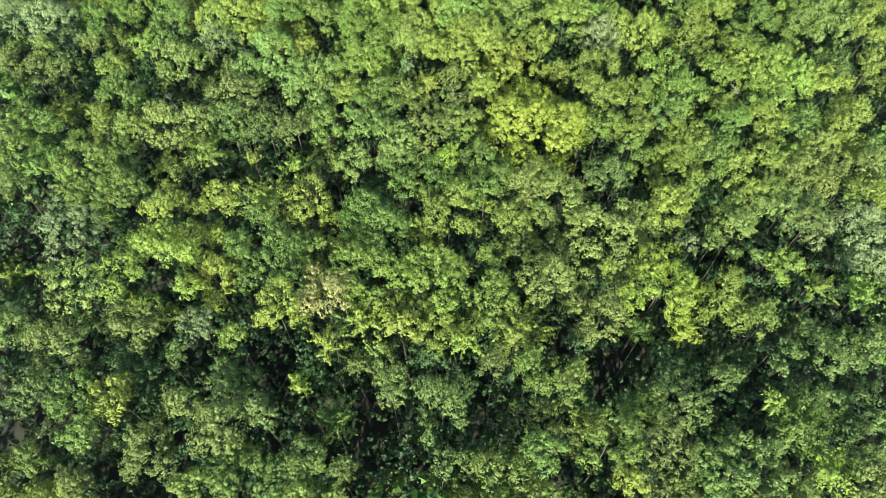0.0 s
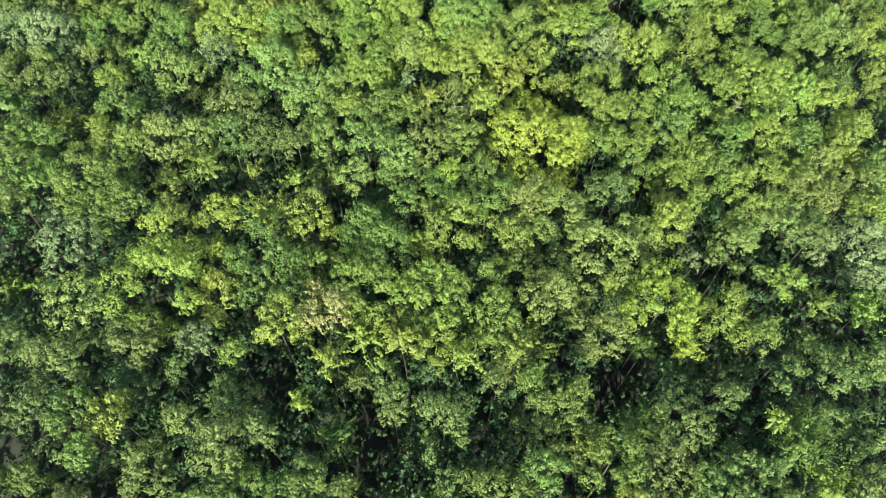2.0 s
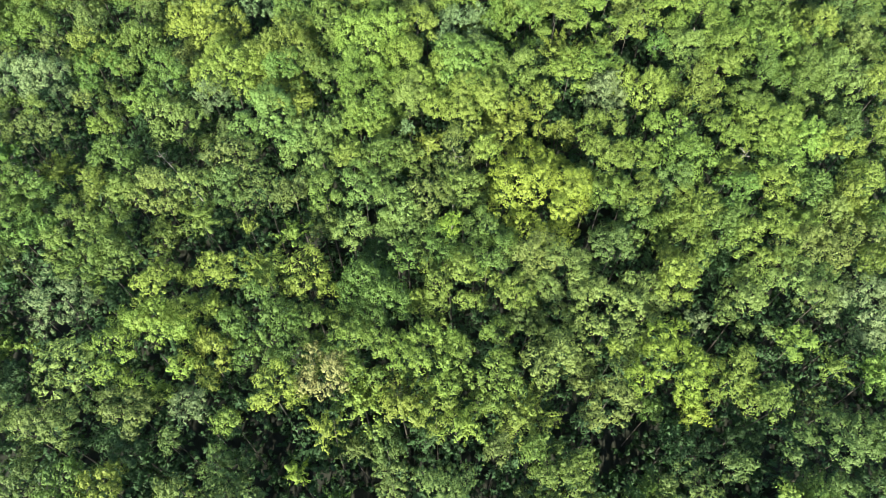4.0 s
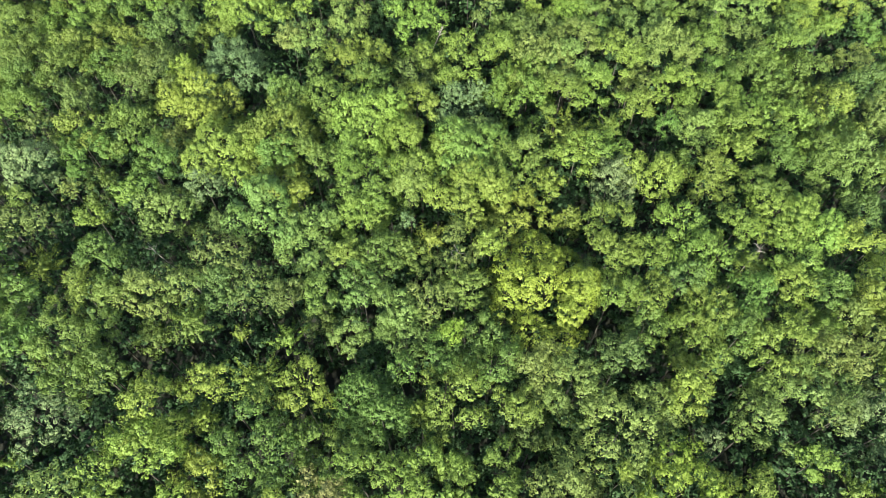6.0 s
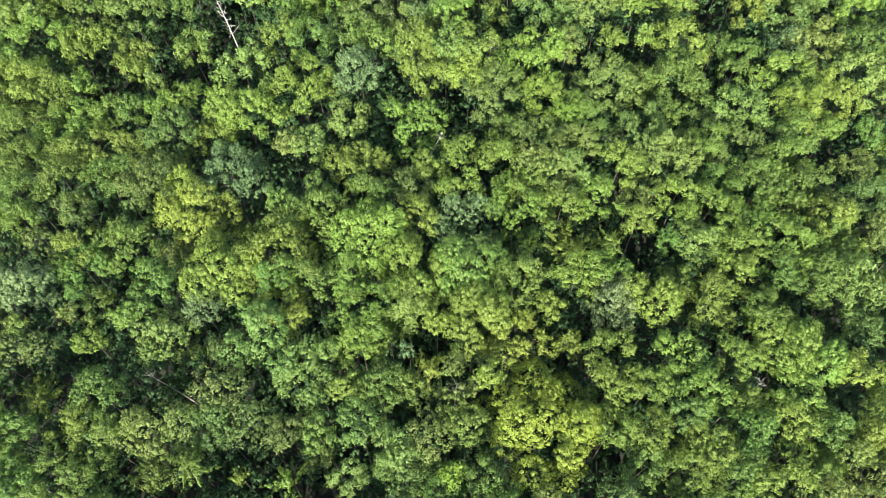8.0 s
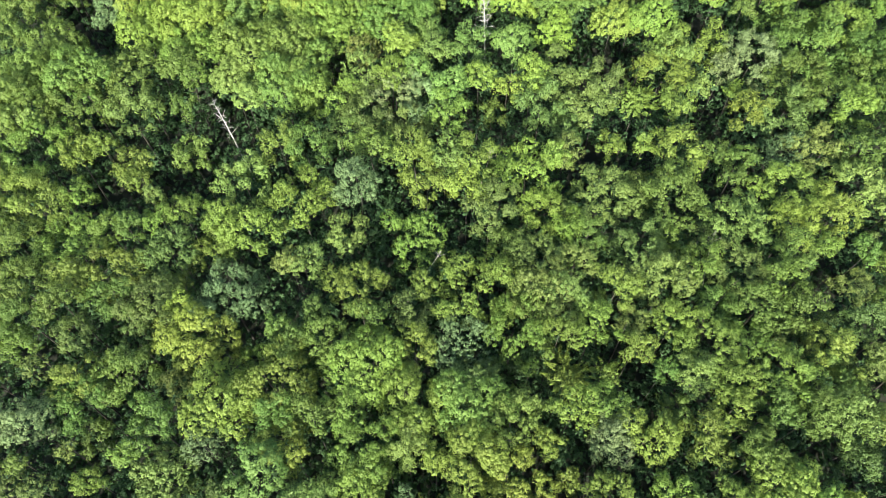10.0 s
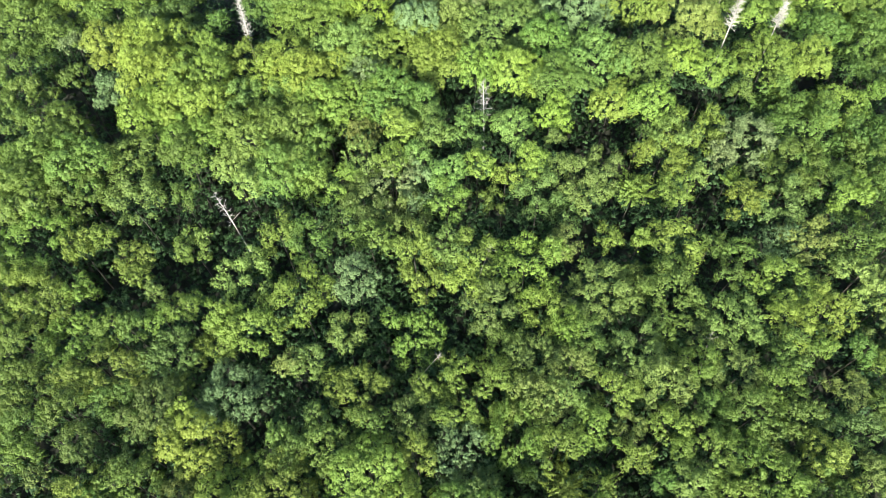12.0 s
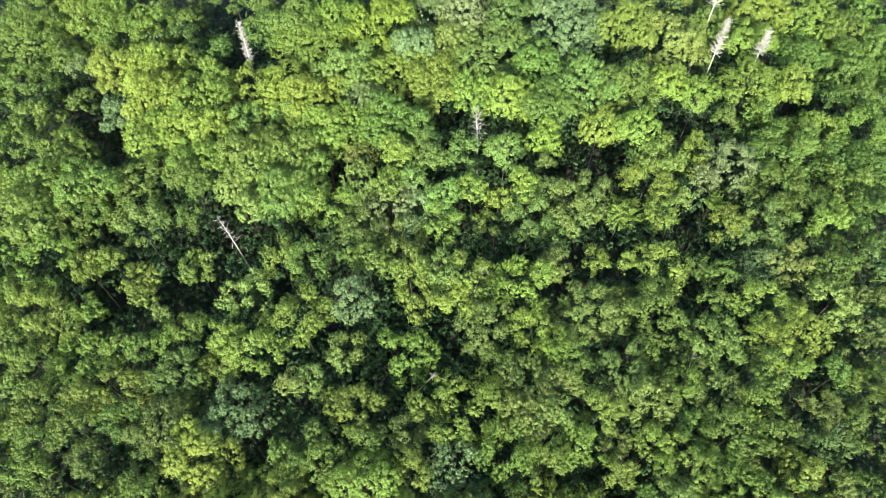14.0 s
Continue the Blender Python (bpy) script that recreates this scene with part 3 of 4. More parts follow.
# the stand from 50 m on
tree("light_green", "clumpy", 20.7, 50.2, 2.18, 14.4)
tree("light_green", "clumpy", 15.2, 50.3, 2.41, 13.9)
tree("silver_green", "airy", -3.6, 50.4, 0.92, 14.6)
tree("olive_green", "clumpy", -20.7, 50.6, 1.26, 14.1)
tree("olive_green", "airy", -37.5, 50.9, 1.65, 14.3)
tree("light_green", "clumpy", 42.1, 51.0, 1.73, 14.5)
tree("leaf_green", "clumpy", 44.2, 51.0, 1.94, 11.2)
tree("olive_green", "airy", -41.1, 51.0, 2.10, 12.9)
tree("olive_green", "clumpy", -43.2, 51.1, 1.26, 14.2)
tree("light_green", "broad", -7.9, 51.1, 2.87, 13.2)
tree("light_green", "fine", 31.4, 51.4, 3.22, 13.0)
tree("light_green", "clumpy", -33.3, 51.8, 1.65, 13.4)
tree("yellow_green", "clumpy", 6.8, 51.9, 2.99, 12.6)
tree("light_green", "clumpy", 11.8, 52.1, 1.37, 12.0)
tree("pale_olive", "broad", -26.6, 52.3, 2.68, 12.4)
tree("mint_green", "fine", -17.9, 52.9, 2.80, 13.6)
tree("leaf_green", "clumpy", -39.9, 53.1, 1.12, 14.9)
tree("leaf_green", "clumpy", 4.0, 53.4, 1.92, 10.3)
tree("light_green", "fine", 2.7, 53.7, 2.83, 14.0)
tree("yellow_green", "clumpy", -0.9, 53.7, 1.64, 13.8)
tree("light_green", "clumpy", -5.6, 54.0, 2.35, 10.6)
tree("olive_green", "clumpy", 40.8, 54.0, 2.21, 10.8)
tree("light_green", "clumpy", -30.4, 54.1, 1.53, 14.0)
tree("leaf_green", "clumpy", 30.6, 54.3, 2.01, 14.3)
tree("light_green", "clumpy", -7.7, 54.3, 2.84, 14.0)
tree("pale_olive", "airy", -35.9, 54.5, 1.18, 14.1)
tree("leaf_green", "clumpy", -43.8, 54.5, 1.52, 13.2)
tree("mint_green", "clumpy", -3.6, 54.6, 2.01, 14.0)
tree("yellow_green", "clumpy", -15.1, 54.8, 2.36, 13.2)
tree("silver_green", "airy", -23.2, 55.1, 1.89, 13.5)
tree("yellow_green", "clumpy", 10.0, 55.3, 1.77, 13.2)
tree("light_green", "clumpy", 24.7, 55.7, 2.86, 13.7)
tree("silver_green", "broad", 16.1, 55.8, 2.50, 13.5)
tree("yellow_green", "fine", 20.1, 56.2, 2.76, 13.8)
tree("leaf_green", "clumpy", -34.4, 56.4, 1.90, 11.6)
tree("silver_green", "broad", -40.4, 56.9, 2.29, 14.3)
tree("light_green", "clumpy", 44.1, 57.0, 2.41, 14.1)
tree("leaf_green", "clumpy", -28.2, 57.2, 2.66, 14.1)
tree("pale_olive", "broad", 40.1, 57.5, 3.24, 12.8)
tree("silver_green", "airy", -44.4, 57.5, 2.06, 14.4)
tree("leaf_green", "clumpy", -13.2, 57.8, 2.55, 14.1)
tree("leaf_green", "clumpy", 36.3, 58.0, 2.79, 13.8)
tree("leaf_green", "clumpy", -16.7, 58.0, 2.20, 14.5)
tree("leaf_green", "broad", 6.8, 58.1, 3.05, 13.4)
tree("light_green", "clumpy", -9.6, 58.3, 2.32, 14.4)
tree("yellow_green", "clumpy", 12.7, 58.5, 2.32, 14.1)
tree("light_green", "clumpy", 28.9, 58.6, 2.55, 13.3)
tree("leaf_green", "clumpy", 32.4, 58.6, 2.56, 13.8)
tree("leaf_green", "clumpy", 23.3, 59.1, 1.81, 12.0)
tree("leaf_green", "fine", 2.8, 59.1, 3.28, 12.8)
tree("light_green", "clumpy", 16.3, 59.1, 2.08, 14.1)
tree("light_green", "fine", -2.6, 59.2, 3.52, 12.6)
tree("light_green", "fine", -22.6, 59.6, 3.52, 12.3)
tree("leaf_green", "clumpy", -36.4, 59.7, 2.92, 12.7)
# the stand from 60 m on
tree("light_green", "clumpy", 29.3, 61.4, 2.42, 14.1)
tree("light_green", "broad", -16.3, 61.4, 3.69, 13.2)
tree("leaf_green", "clumpy", 38.9, 61.4, 2.87, 12.8)
tree("light_green", "clumpy", -37.2, 61.7, 2.66, 13.6)
tree("olive_green", "clumpy", 2.5, 61.8, 3.11, 12.6)
tree("yellow_green", "starry", 12.6, 62.2, 3.01, 12.9)
tree("light_green", "starry", 16.6, 62.2, 1.82, 14.2)
tree("mint_green", "broad", 25.7, 62.3, 2.43, 13.4)
tree("pale_olive", "clumpy", -27.8, 62.4, 2.11, 11.0)
tree("leaf_green", "clumpy", 22.3, 62.4, 1.50, 13.8)
tree("light_green", "broad", 34.6, 62.5, 2.79, 13.9)
tree("leaf_green", "broad", -32.5, 62.8, 3.02, 12.6)
tree("leaf_green", "clumpy", 47.8, 63.0, 2.90, 11.1)
tree("pale_olive", "airy", -48.2, 63.0, 1.81, 11.2)
tree("pale_olive", "clumpy", 43.1, 63.1, 2.68, 13.4)
tree("pale_olive", "airy", -41.9, 63.2, 1.67, 13.1)
tree("light_green", "fine", -7.7, 63.7, 4.33, 12.7)
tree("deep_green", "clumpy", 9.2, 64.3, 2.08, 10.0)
tree("light_green", "clumpy", 39.9, 64.4, 2.94, 13.5)
tree("light_green", "clumpy", -20.0, 64.8, 1.82, 11.2)
tree("light_green", "clumpy", 19.8, 64.9, 1.85, 13.9)
tree("light_green", "clumpy", -2.7, 64.9, 2.49, 14.0)
tree("light_green", "clumpy", 27.4, 65.1, 3.20, 13.5)
tree("light_green", "clumpy", -43.7, 65.4, 1.94, 13.4)
tree("leaf_green", "clumpy", -15.7, 65.7, 2.14, 13.7)
tree("leaf_green", "broad", -12.7, 65.7, 2.73, 13.1)
tree("silver_green", "airy", 2.0, 66.0, 3.56, 12.4)
tree("light_green", "clumpy", 11.8, 66.1, 2.52, 14.3)
tree("olive_green", "airy", -32.1, 66.2, 2.50, 12.9)
tree("olive_green", "clumpy", -38.4, 66.2, 2.28, 13.9)
tree("light_green", "clumpy", 32.0, 66.3, 2.38, 13.1)
tree("yellow_green", "clumpy", -23.6, 66.3, 2.28, 11.8)
tree("yellow_green", "fine", -27.0, 66.6, 3.23, 12.8)
tree("light_green", "clumpy", -49.4, 67.2, 2.95, 11.5)
tree("olive_green", "clumpy", 37.2, 67.2, 2.37, 11.0)
tree("leaf_green", "clumpy", -17.5, 67.3, 1.69, 14.2)
tree("light_green", "clumpy", 7.9, 67.3, 3.59, 12.4)
tree("light_green", "clumpy", 16.1, 67.9, 2.70, 13.7)
tree("olive_green", "clumpy", 44.1, 68.2, 2.54, 13.4)
tree("leaf_green", "clumpy", -8.1, 68.2, 2.43, 13.7)
tree("light_green", "clumpy", 24.7, 68.4, 2.78, 13.1)
tree("pale_olive", "clumpy", 19.9, 68.4, 1.92, 13.1)
tree("leaf_green", "clumpy", -44.7, 68.9, 2.56, 13.7)
tree("leaf_green", "broad", 33.0, 69.2, 3.29, 13.5)
tree("leaf_green", "clumpy", -13.6, 69.3, 1.71, 13.9)
tree("olive_green", "clumpy", -3.4, 69.5, 2.56, 12.9)
tree("vivid_green", "clumpy", -28.1, 69.5, 1.60, 14.5)
tree("leaf_green", "clumpy", 38.6, 69.5, 2.80, 13.2)
tree("leaf_green", "clumpy", -40.3, 69.7, 2.58, 14.2)
# the stand from 70 m on
tree("olive_green", "broad", -31.1, 70.0, 3.20, 13.7)
tree("leaf_green", "clumpy", 51.2, 70.1, 3.69, 11.4)
tree("leaf_green", "broad", 29.1, 70.2, 1.92, 13.3)
tree("leaf_green", "clumpy", -35.5, 70.9, 2.60, 13.6)
tree("pale_olive", "clumpy", 12.9, 71.2, 2.84, 13.5)
tree("leaf_green", "clumpy", -50.6, 71.4, 1.84, 10.9)
tree("pale_olive", "broad", 10.5, 71.5, 3.35, 13.4)
tree("light_green", "clumpy", 18.4, 71.6, 2.86, 13.9)
tree("leaf_green", "clumpy", -45.9, 72.3, 2.99, 13.3)
tree("light_green", "clumpy", -9.6, 72.3, 2.99, 13.1)
tree("silver_green", "broad", -24.0, 72.3, 4.08, 11.5)
tree("pale_olive", "clumpy", 44.8, 72.5, 2.12, 13.3)
tree("pale_olive", "broad", 24.1, 72.7, 3.50, 13.4)
tree("light_green", "clumpy", -2.2, 72.7, 1.78, 13.2)
tree("light_green", "clumpy", 3.8, 72.8, 4.97, 11.8)
tree("light_green", "clumpy", 36.9, 73.0, 2.63, 13.8)
tree("light_green", "clumpy", -40.3, 73.4, 2.14, 14.0)
tree("leaf_green", "clumpy", -29.6, 73.8, 1.82, 11.6)
tree("pale_olive", "clumpy", 32.8, 74.4, 3.14, 12.4)
tree("light_green", "clumpy", -36.7, 74.7, 3.29, 12.7)
tree("pale_olive", "clumpy", -51.8, 75.0, 2.32, 11.2)
tree("light_green", "clumpy", 28.2, 75.1, 2.52, 13.6)
tree("pale_olive", "clumpy", 14.4, 75.3, 2.67, 13.4)
tree("pale_olive", "clumpy", -15.5, 75.4, 1.99, 13.0)
tree("pale_olive", "clumpy", -17.3, 75.5, 1.82, 13.3)
tree("light_green", "clumpy", 52.0, 75.6, 2.56, 12.0)
tree("pale_olive", "clumpy", 10.1, 75.7, 3.19, 13.4)
tree("leaf_green", "clumpy", 39.0, 76.5, 2.69, 13.8)
tree("olive_green", "clumpy", -30.5, 76.6, 2.96, 13.9)
tree("pale_olive", "clumpy", 22.2, 76.7, 3.08, 13.2)
tree("leaf_green", "clumpy", 47.3, 76.7, 1.83, 13.6)
tree("light_green", "clumpy", 43.1, 77.3, 1.66, 13.5)
tree("leaf_green", "clumpy", -48.1, 78.0, 3.35, 12.4)
tree("light_green", "clumpy", -42.3, 78.0, 3.60, 12.1)
tree("leaf_green", "clumpy", 15.6, 78.2, 2.97, 12.9)
tree("light_green", "clumpy", -26.3, 78.3, 2.86, 11.7)
tree("leaf_green", "clumpy", 7.0, 78.6, 1.91, 11.8)
tree("light_green", "clumpy", 25.6, 78.6, 1.90, 12.0)
tree("leaf_green", "clumpy", -35.3, 79.3, 1.84, 14.6)
tree("light_green", "clumpy", -22.3, 79.4, 3.40, 13.1)
tree("light_green", "clumpy", -38.2, 79.6, 2.49, 13.8)
tree("pale_olive", "clumpy", -11.4, 79.6, 2.48, 12.3)
tree("light_green", "clumpy", -3.5, 79.6, 3.27, 11.6)
tree("olive_green", "airy", 29.8, 79.8, 1.84, 12.0)
tree("yellow_green", "clumpy", 39.9, 79.9, 2.63, 13.8)
# the stand from 80 m on
tree("vivid_green", "clumpy", 14.4, 80.2, 2.23, 13.8)
tree("olive_green", "airy", 53.2, 80.4, 3.04, 10.6)
tree("mint_green", "broad", 34.0, 80.6, 3.41, 12.8)
tree("light_green", "clumpy", -25.6, 80.9, 2.65, 13.9)
tree("light_green", "clumpy", -32.7, 81.0, 1.86, 14.0)
tree("yellow_green", "clumpy", 44.5, 81.8, 3.05, 13.3)
tree("olive_green", "clumpy", 5.4, 82.1, 3.20, 13.7)
tree("yellow_green", "clumpy", 11.2, 82.2, 2.79, 13.1)
tree("leaf_green", "clumpy", -54.2, 82.2, 3.30, 11.7)
tree("light_green", "clumpy", -30.5, 82.3, 2.40, 13.6)
tree("light_green", "clumpy", -47.1, 83.7, 3.36, 13.0)
tree("yellow_green", "clumpy", -16.9, 83.9, 3.77, 13.1)
tree("mint_green", "clumpy", -34.0, 84.0, 1.22, 14.5)
tree("leaf_green", "broad", 27.3, 84.2, 3.76, 13.0)
tree("pale_olive", "broad", 18.5, 84.6, 4.17, 12.5)
tree("olive_green", "clumpy", 55.0, 85.2, 2.97, 12.7)
tree("light_green", "clumpy", -43.9, 85.2, 1.93, 13.0)
tree("light_green", "clumpy", -50.5, 85.2, 2.86, 13.5)
tree("yellow_green", "clumpy", 2.9, 85.6, 2.85, 13.3)
tree("mint_green", "broad", 49.3, 85.8, 3.38, 12.5)
tree("silver_green", "broad", -10.4, 85.8, 3.01, 13.9)
tree("light_green", "clumpy", 41.2, 85.8, 3.65, 12.5)
tree("leaf_green", "broad", 34.4, 86.3, 1.86, 13.5)
tree("light_green", "clumpy", -2.4, 86.4, 2.86, 13.0)
tree("light_green", "clumpy", -36.4, 86.4, 1.51, 13.7)
tree("leaf_green", "clumpy", 23.8, 87.0, 2.56, 10.3)
tree("mint_green", "broad", -23.8, 87.2, 3.15, 12.5)
tree("light_green", "clumpy", -55.4, 87.6, 2.82, 11.8)
tree("yellow_green", "clumpy", 10.5, 88.2, 4.26, 12.2)
tree("light_green", "clumpy", -37.8, 89.1, 2.09, 13.7)
tree("light_green", "clumpy", 3.7, 89.3, 3.21, 13.7)
tree("light_green", "clumpy", -3.3, 89.9, 2.94, 13.8)
# the stand from 90 m on
tree("leaf_green", "clumpy", 36.8, 90.3, 1.99, 13.0)
tree("mint_green", "clumpy", 0.1, 90.5, 2.25, 13.9)
tree("leaf_green", "clumpy", 51.3, 91.0, 2.94, 13.2)
tree("light_green", "clumpy", -45.6, 91.2, 2.01, 13.2)
tree("leaf_green", "clumpy", 33.5, 91.3, 2.00, 13.0)
tree("light_green", "clumpy", 28.8, 91.3, 3.23, 12.4)
tree("light_green", "clumpy", 24.3, 91.4, 1.35, 14.4)
tree("leaf_green", "clumpy", -16.9, 91.5, 2.97, 13.9)
tree("silver_green", "airy", 41.9, 91.6, 2.48, 12.0)
tree("leaf_green", "clumpy", -31.1, 91.7, 2.30, 12.6)
tree("pale_olive", "clumpy", 14.8, 91.7, 2.46, 12.5)
tree("pale_olive", "clumpy", 45.7, 91.9, 3.23, 12.4)
tree("light_green", "clumpy", 20.4, 92.0, 1.92, 13.5)
tree("light_green", "clumpy", -42.2, 92.2, 1.64, 13.5)
tree("light_green", "clumpy", -20.1, 92.3, 2.69, 13.3)
tree("leaf_green", "clumpy", -8.8, 92.3, 2.59, 12.4)
tree("olive_green", "airy", 57.4, 92.4, 3.42, 13.6)
tree("light_green", "clumpy", -51.6, 93.1, 3.82, 11.9)
tree("olive_green", "airy", -12.2, 95.5, 2.67, 12.0)
tree("olive_green", "airy", 15.7, 96.0, 2.18, 11.7)
tree("pale_olive", "broad", -4.9, 97.1, 3.27, 10.0)
tree("yellow_green", "clumpy", 52.2, 97.5, 2.61, 14.1)
tree("light_green", "clumpy", 0.4, 97.8, 3.21, 12.8)
tree("yellow_green", "clumpy", 39.1, 98.0, 2.31, 13.1)
tree("olive_green", "clumpy", 43.9, 98.2, 3.37, 12.7)
tree("pale_olive", "broad", -40.2, 98.3, 3.51, 12.5)
tree("olive_green", "clumpy", -10.2, 98.3, 2.91, 12.9)
tree("leaf_green", "clumpy", 58.3, 98.8, 3.55, 13.4)
tree("leaf_green", "fine", -55.6, 98.8, 4.29, 12.9)
tree("leaf_green", "clumpy", -33.6, 99.0, 1.87, 13.4)
tree("olive_green", "clumpy", 12.7, 99.1, 3.54, 12.9)
tree("light_green", "clumpy", 30.1, 99.3, 2.16, 13.6)
tree("leaf_green", "clumpy", 6.6, 99.4, 1.98, 11.0)
tree("mint_green", "fine", -25.3, 99.7, 2.00, 14.3)
tree("light_green", "starry", 24.9, 99.8, 2.90, 12.8)
tree("leaf_green", "broad", -47.9, 99.9, 3.84, 12.0)
# the stand from 100 m on
tree("leaf_green", "clumpy", 51.5, 100.2, 4.18, 12.2)
tree("light_green", "clumpy", -14.5, 100.7, 3.71, 12.1)
tree("yellow_green", "clumpy", 8.3, 101.1, 1.70, 14.0)
tree("silver_green", "broad", -2.6, 101.2, 3.40, 11.0)
tree("pale_olive", "clumpy", 17.5, 101.3, 4.19, 12.0)
tree("light_green", "starry", 38.2, 101.6, 1.81, 13.0)
tree("mint_green", "clumpy", 33.6, 101.7, 1.38, 13.6)
tree("silver_green", "airy", -6.6, 101.8, 3.58, 12.2)
tree("mint_green", "fine", 0.4, 102.1, 2.66, 13.5)
tree("olive_green", "clumpy", 20.8, 102.3, 3.29, 12.5)
tree("leaf_green", "fine", -21.2, 102.4, 4.39, 13.0)
tree("yellow_green", "fine", 4.8, 102.8, 2.04, 14.5)
tree("leaf_green", "fine", -48.1, 103.1, 4.09, 13.5)
tree("vivid_green", "fine", -59.1, 103.4, 3.00, 11.8)
tree("yellow_green", "fine", 11.8, 103.4, 2.45, 14.2)
tree("yellow_green", "clumpy", -7.2, 103.7, 2.53, 13.8)
tree("leaf_green", "fine", -19.0, 103.8, 3.63, 12.7)
tree("leaf_green", "fine", -55.0, 103.9, 4.41, 12.4)
tree("leaf_green", "clumpy", 57.6, 104.3, 3.64, 12.0)
tree("leaf_green", "clumpy", 48.1, 104.3, 4.27, 11.8)
tree("mint_green", "fine", -28.3, 104.4, 3.11, 12.3)
tree("mint_green", "airy", -10.8, 104.4, 2.54, 14.2)
tree("leaf_green", "broad", -41.1, 104.7, 3.96, 13.0)
tree("mint_green", "clumpy", -3.5, 104.9, 1.75, 13.8)
tree("leaf_green", "clumpy", -34.5, 105.0, 2.86, 13.9)
tree("yellow_green", "clumpy", 29.7, 105.1, 3.49, 12.3)
tree("silver_green", "broad", 37.6, 105.7, 2.17, 12.9)
tree("leaf_green", "fine", -16.9, 106.9, 1.97, 14.2)
tree("mint_green", "clumpy", 14.9, 107.8, 1.43, 13.3)
tree("leaf_green", "clumpy", 62.4, 107.8, 3.72, 12.6)
tree("silver_green", "broad", 42.0, 108.3, 4.20, 12.1)
tree("mint_green", "broad", 31.2, 108.7, 3.74, 11.9)
tree("light_green", "fine", -34.8, 108.9, 4.04, 12.4)
tree("leaf_green", "fine", -26.7, 108.9, 4.37, 12.5)
tree("light_green", "fine", -6.0, 109.0, 2.77, 14.1)
tree("leaf_green", "clumpy", 57.4, 109.2, 4.39, 12.0)
tree("leaf_green", "fine", -20.2, 109.2, 3.55, 13.3)
tree("mint_green", "clumpy", -2.8, 109.4, 3.41, 12.5)
tree("mint_green", "broad", 3.5, 109.4, 2.55, 13.1)
tree("russet", "broad", -10.9, 109.8, 2.43, 12.2)
tree("leaf_green", "clumpy", 49.3, 109.8, 4.40, 12.2)
tree("leaf_green", "broad", -60.2, 109.9, 4.55, 12.3)
# the stand from 110 m on
tree("leaf_green", "fine", -52.8, 110.0, 3.42, 11.7)
tree("yellow_green", "clumpy", 35.5, 110.2, 3.27, 12.5)
tree("mint_green", "fine", 9.8, 110.3, 3.00, 12.6)
tree("leaf_green", "clumpy", -20.7, 111.2, 3.43, 12.3)
tree("yellow_green", "fine", -41.2, 111.7, 3.45, 12.9)
tree("vivid_green", "fine", 15.4, 112.9, 2.82, 12.6)
tree("leaf_green", "clumpy", -24.1, 113.3, 2.98, 12.6)
tree("light_green", "fine", 29.2, 113.4, 3.07, 13.9)
tree("light_green", "clumpy", 62.1, 113.5, 3.51, 13.3)
tree("yellow_green", "fine", -34.8, 113.8, 4.65, 12.6)
tree("light_green", "clumpy", 55.4, 114.1, 4.08, 12.2)
tree("mint_green", "clumpy", -2.9, 114.2, 3.00, 12.6)
tree("light_green", "fine", -16.9, 114.4, 3.85, 13.3)
tree("mint_green", "broad", -28.6, 115.2, 3.18, 12.9)
tree("light_green", "fine", 24.0, 115.4, 3.53, 12.0)
tree("leaf_green", "fine", -6.9, 115.4, 4.53, 12.8)
tree("light_green", "fine", -12.7, 115.4, 4.70, 12.7)
tree("leaf_green", "clumpy", 48.4, 115.8, 3.38, 11.5)
tree("leaf_green", "broad", -59.5, 116.1, 3.19, 12.5)
tree("leaf_green", "clumpy", 42.2, 116.2, 1.61, 13.7)
tree("mint_green", "broad", -22.3, 117.3, 3.37, 12.3)
tree("silver_green", "broad", -48.0, 118.0, 2.64, 12.1)
tree("leaf_green", "fine", 16.6, 118.7, 3.94, 13.5)
tree("light_green", "fine", -35.7, 119.1, 4.44, 12.9)
tree("vivid_green", "fine", -18.9, 119.5, 4.79, 12.7)
tree("leaf_green", "broad", -53.4, 119.5, 2.09, 13.3)
# the stand from 120 m on
tree("vivid_green", "fine", -41.7, 120.0, 4.81, 13.1)
tree("silver_green", "fine", -11.4, 120.1, 2.92, 13.4)
tree("leaf_green", "clumpy", 65.2, 120.3, 3.46, 13.4)
tree("yellow_green", "fine", 10.6, 120.4, 3.96, 12.9)
tree("leaf_green", "clumpy", 60.1, 120.5, 2.00, 13.6)
tree("light_green", "fine", 4.9, 121.5, 3.17, 12.1)
tree("yellow_green", "fine", -23.1, 121.7, 4.33, 12.9)
tree("light_green", "fine", 40.2, 122.1, 3.19, 12.7)
tree("leaf_green", "fine", 28.8, 122.1, 3.84, 13.6)
tree("mint_green", "fine", 22.4, 122.4, 5.21, 12.2)
tree("light_green", "fine", 48.2, 123.0, 4.89, 12.4)
tree("light_green", "fine", 54.1, 123.2, 2.98, 13.0)
tree("yellow_green", "broad", -29.2, 123.4, 4.16, 11.6)
tree("leaf_green", "broad", -62.9, 123.5, 3.94, 11.8)
tree("light_green", "fine", -33.9, 123.6, 2.46, 14.7)
tree("vivid_green", "fine", 35.2, 123.7, 3.10, 13.0)
tree("light_green", "fine", -0.4, 124.4, 4.71, 11.9)
tree("pale_olive", "fine", -13.7, 125.1, 4.58, 12.7)
tree("yellow_green", "fine", -43.6, 125.6, 4.76, 12.6)
tree("yellow_green", "fine", -49.7, 126.1, 4.02, 12.8)
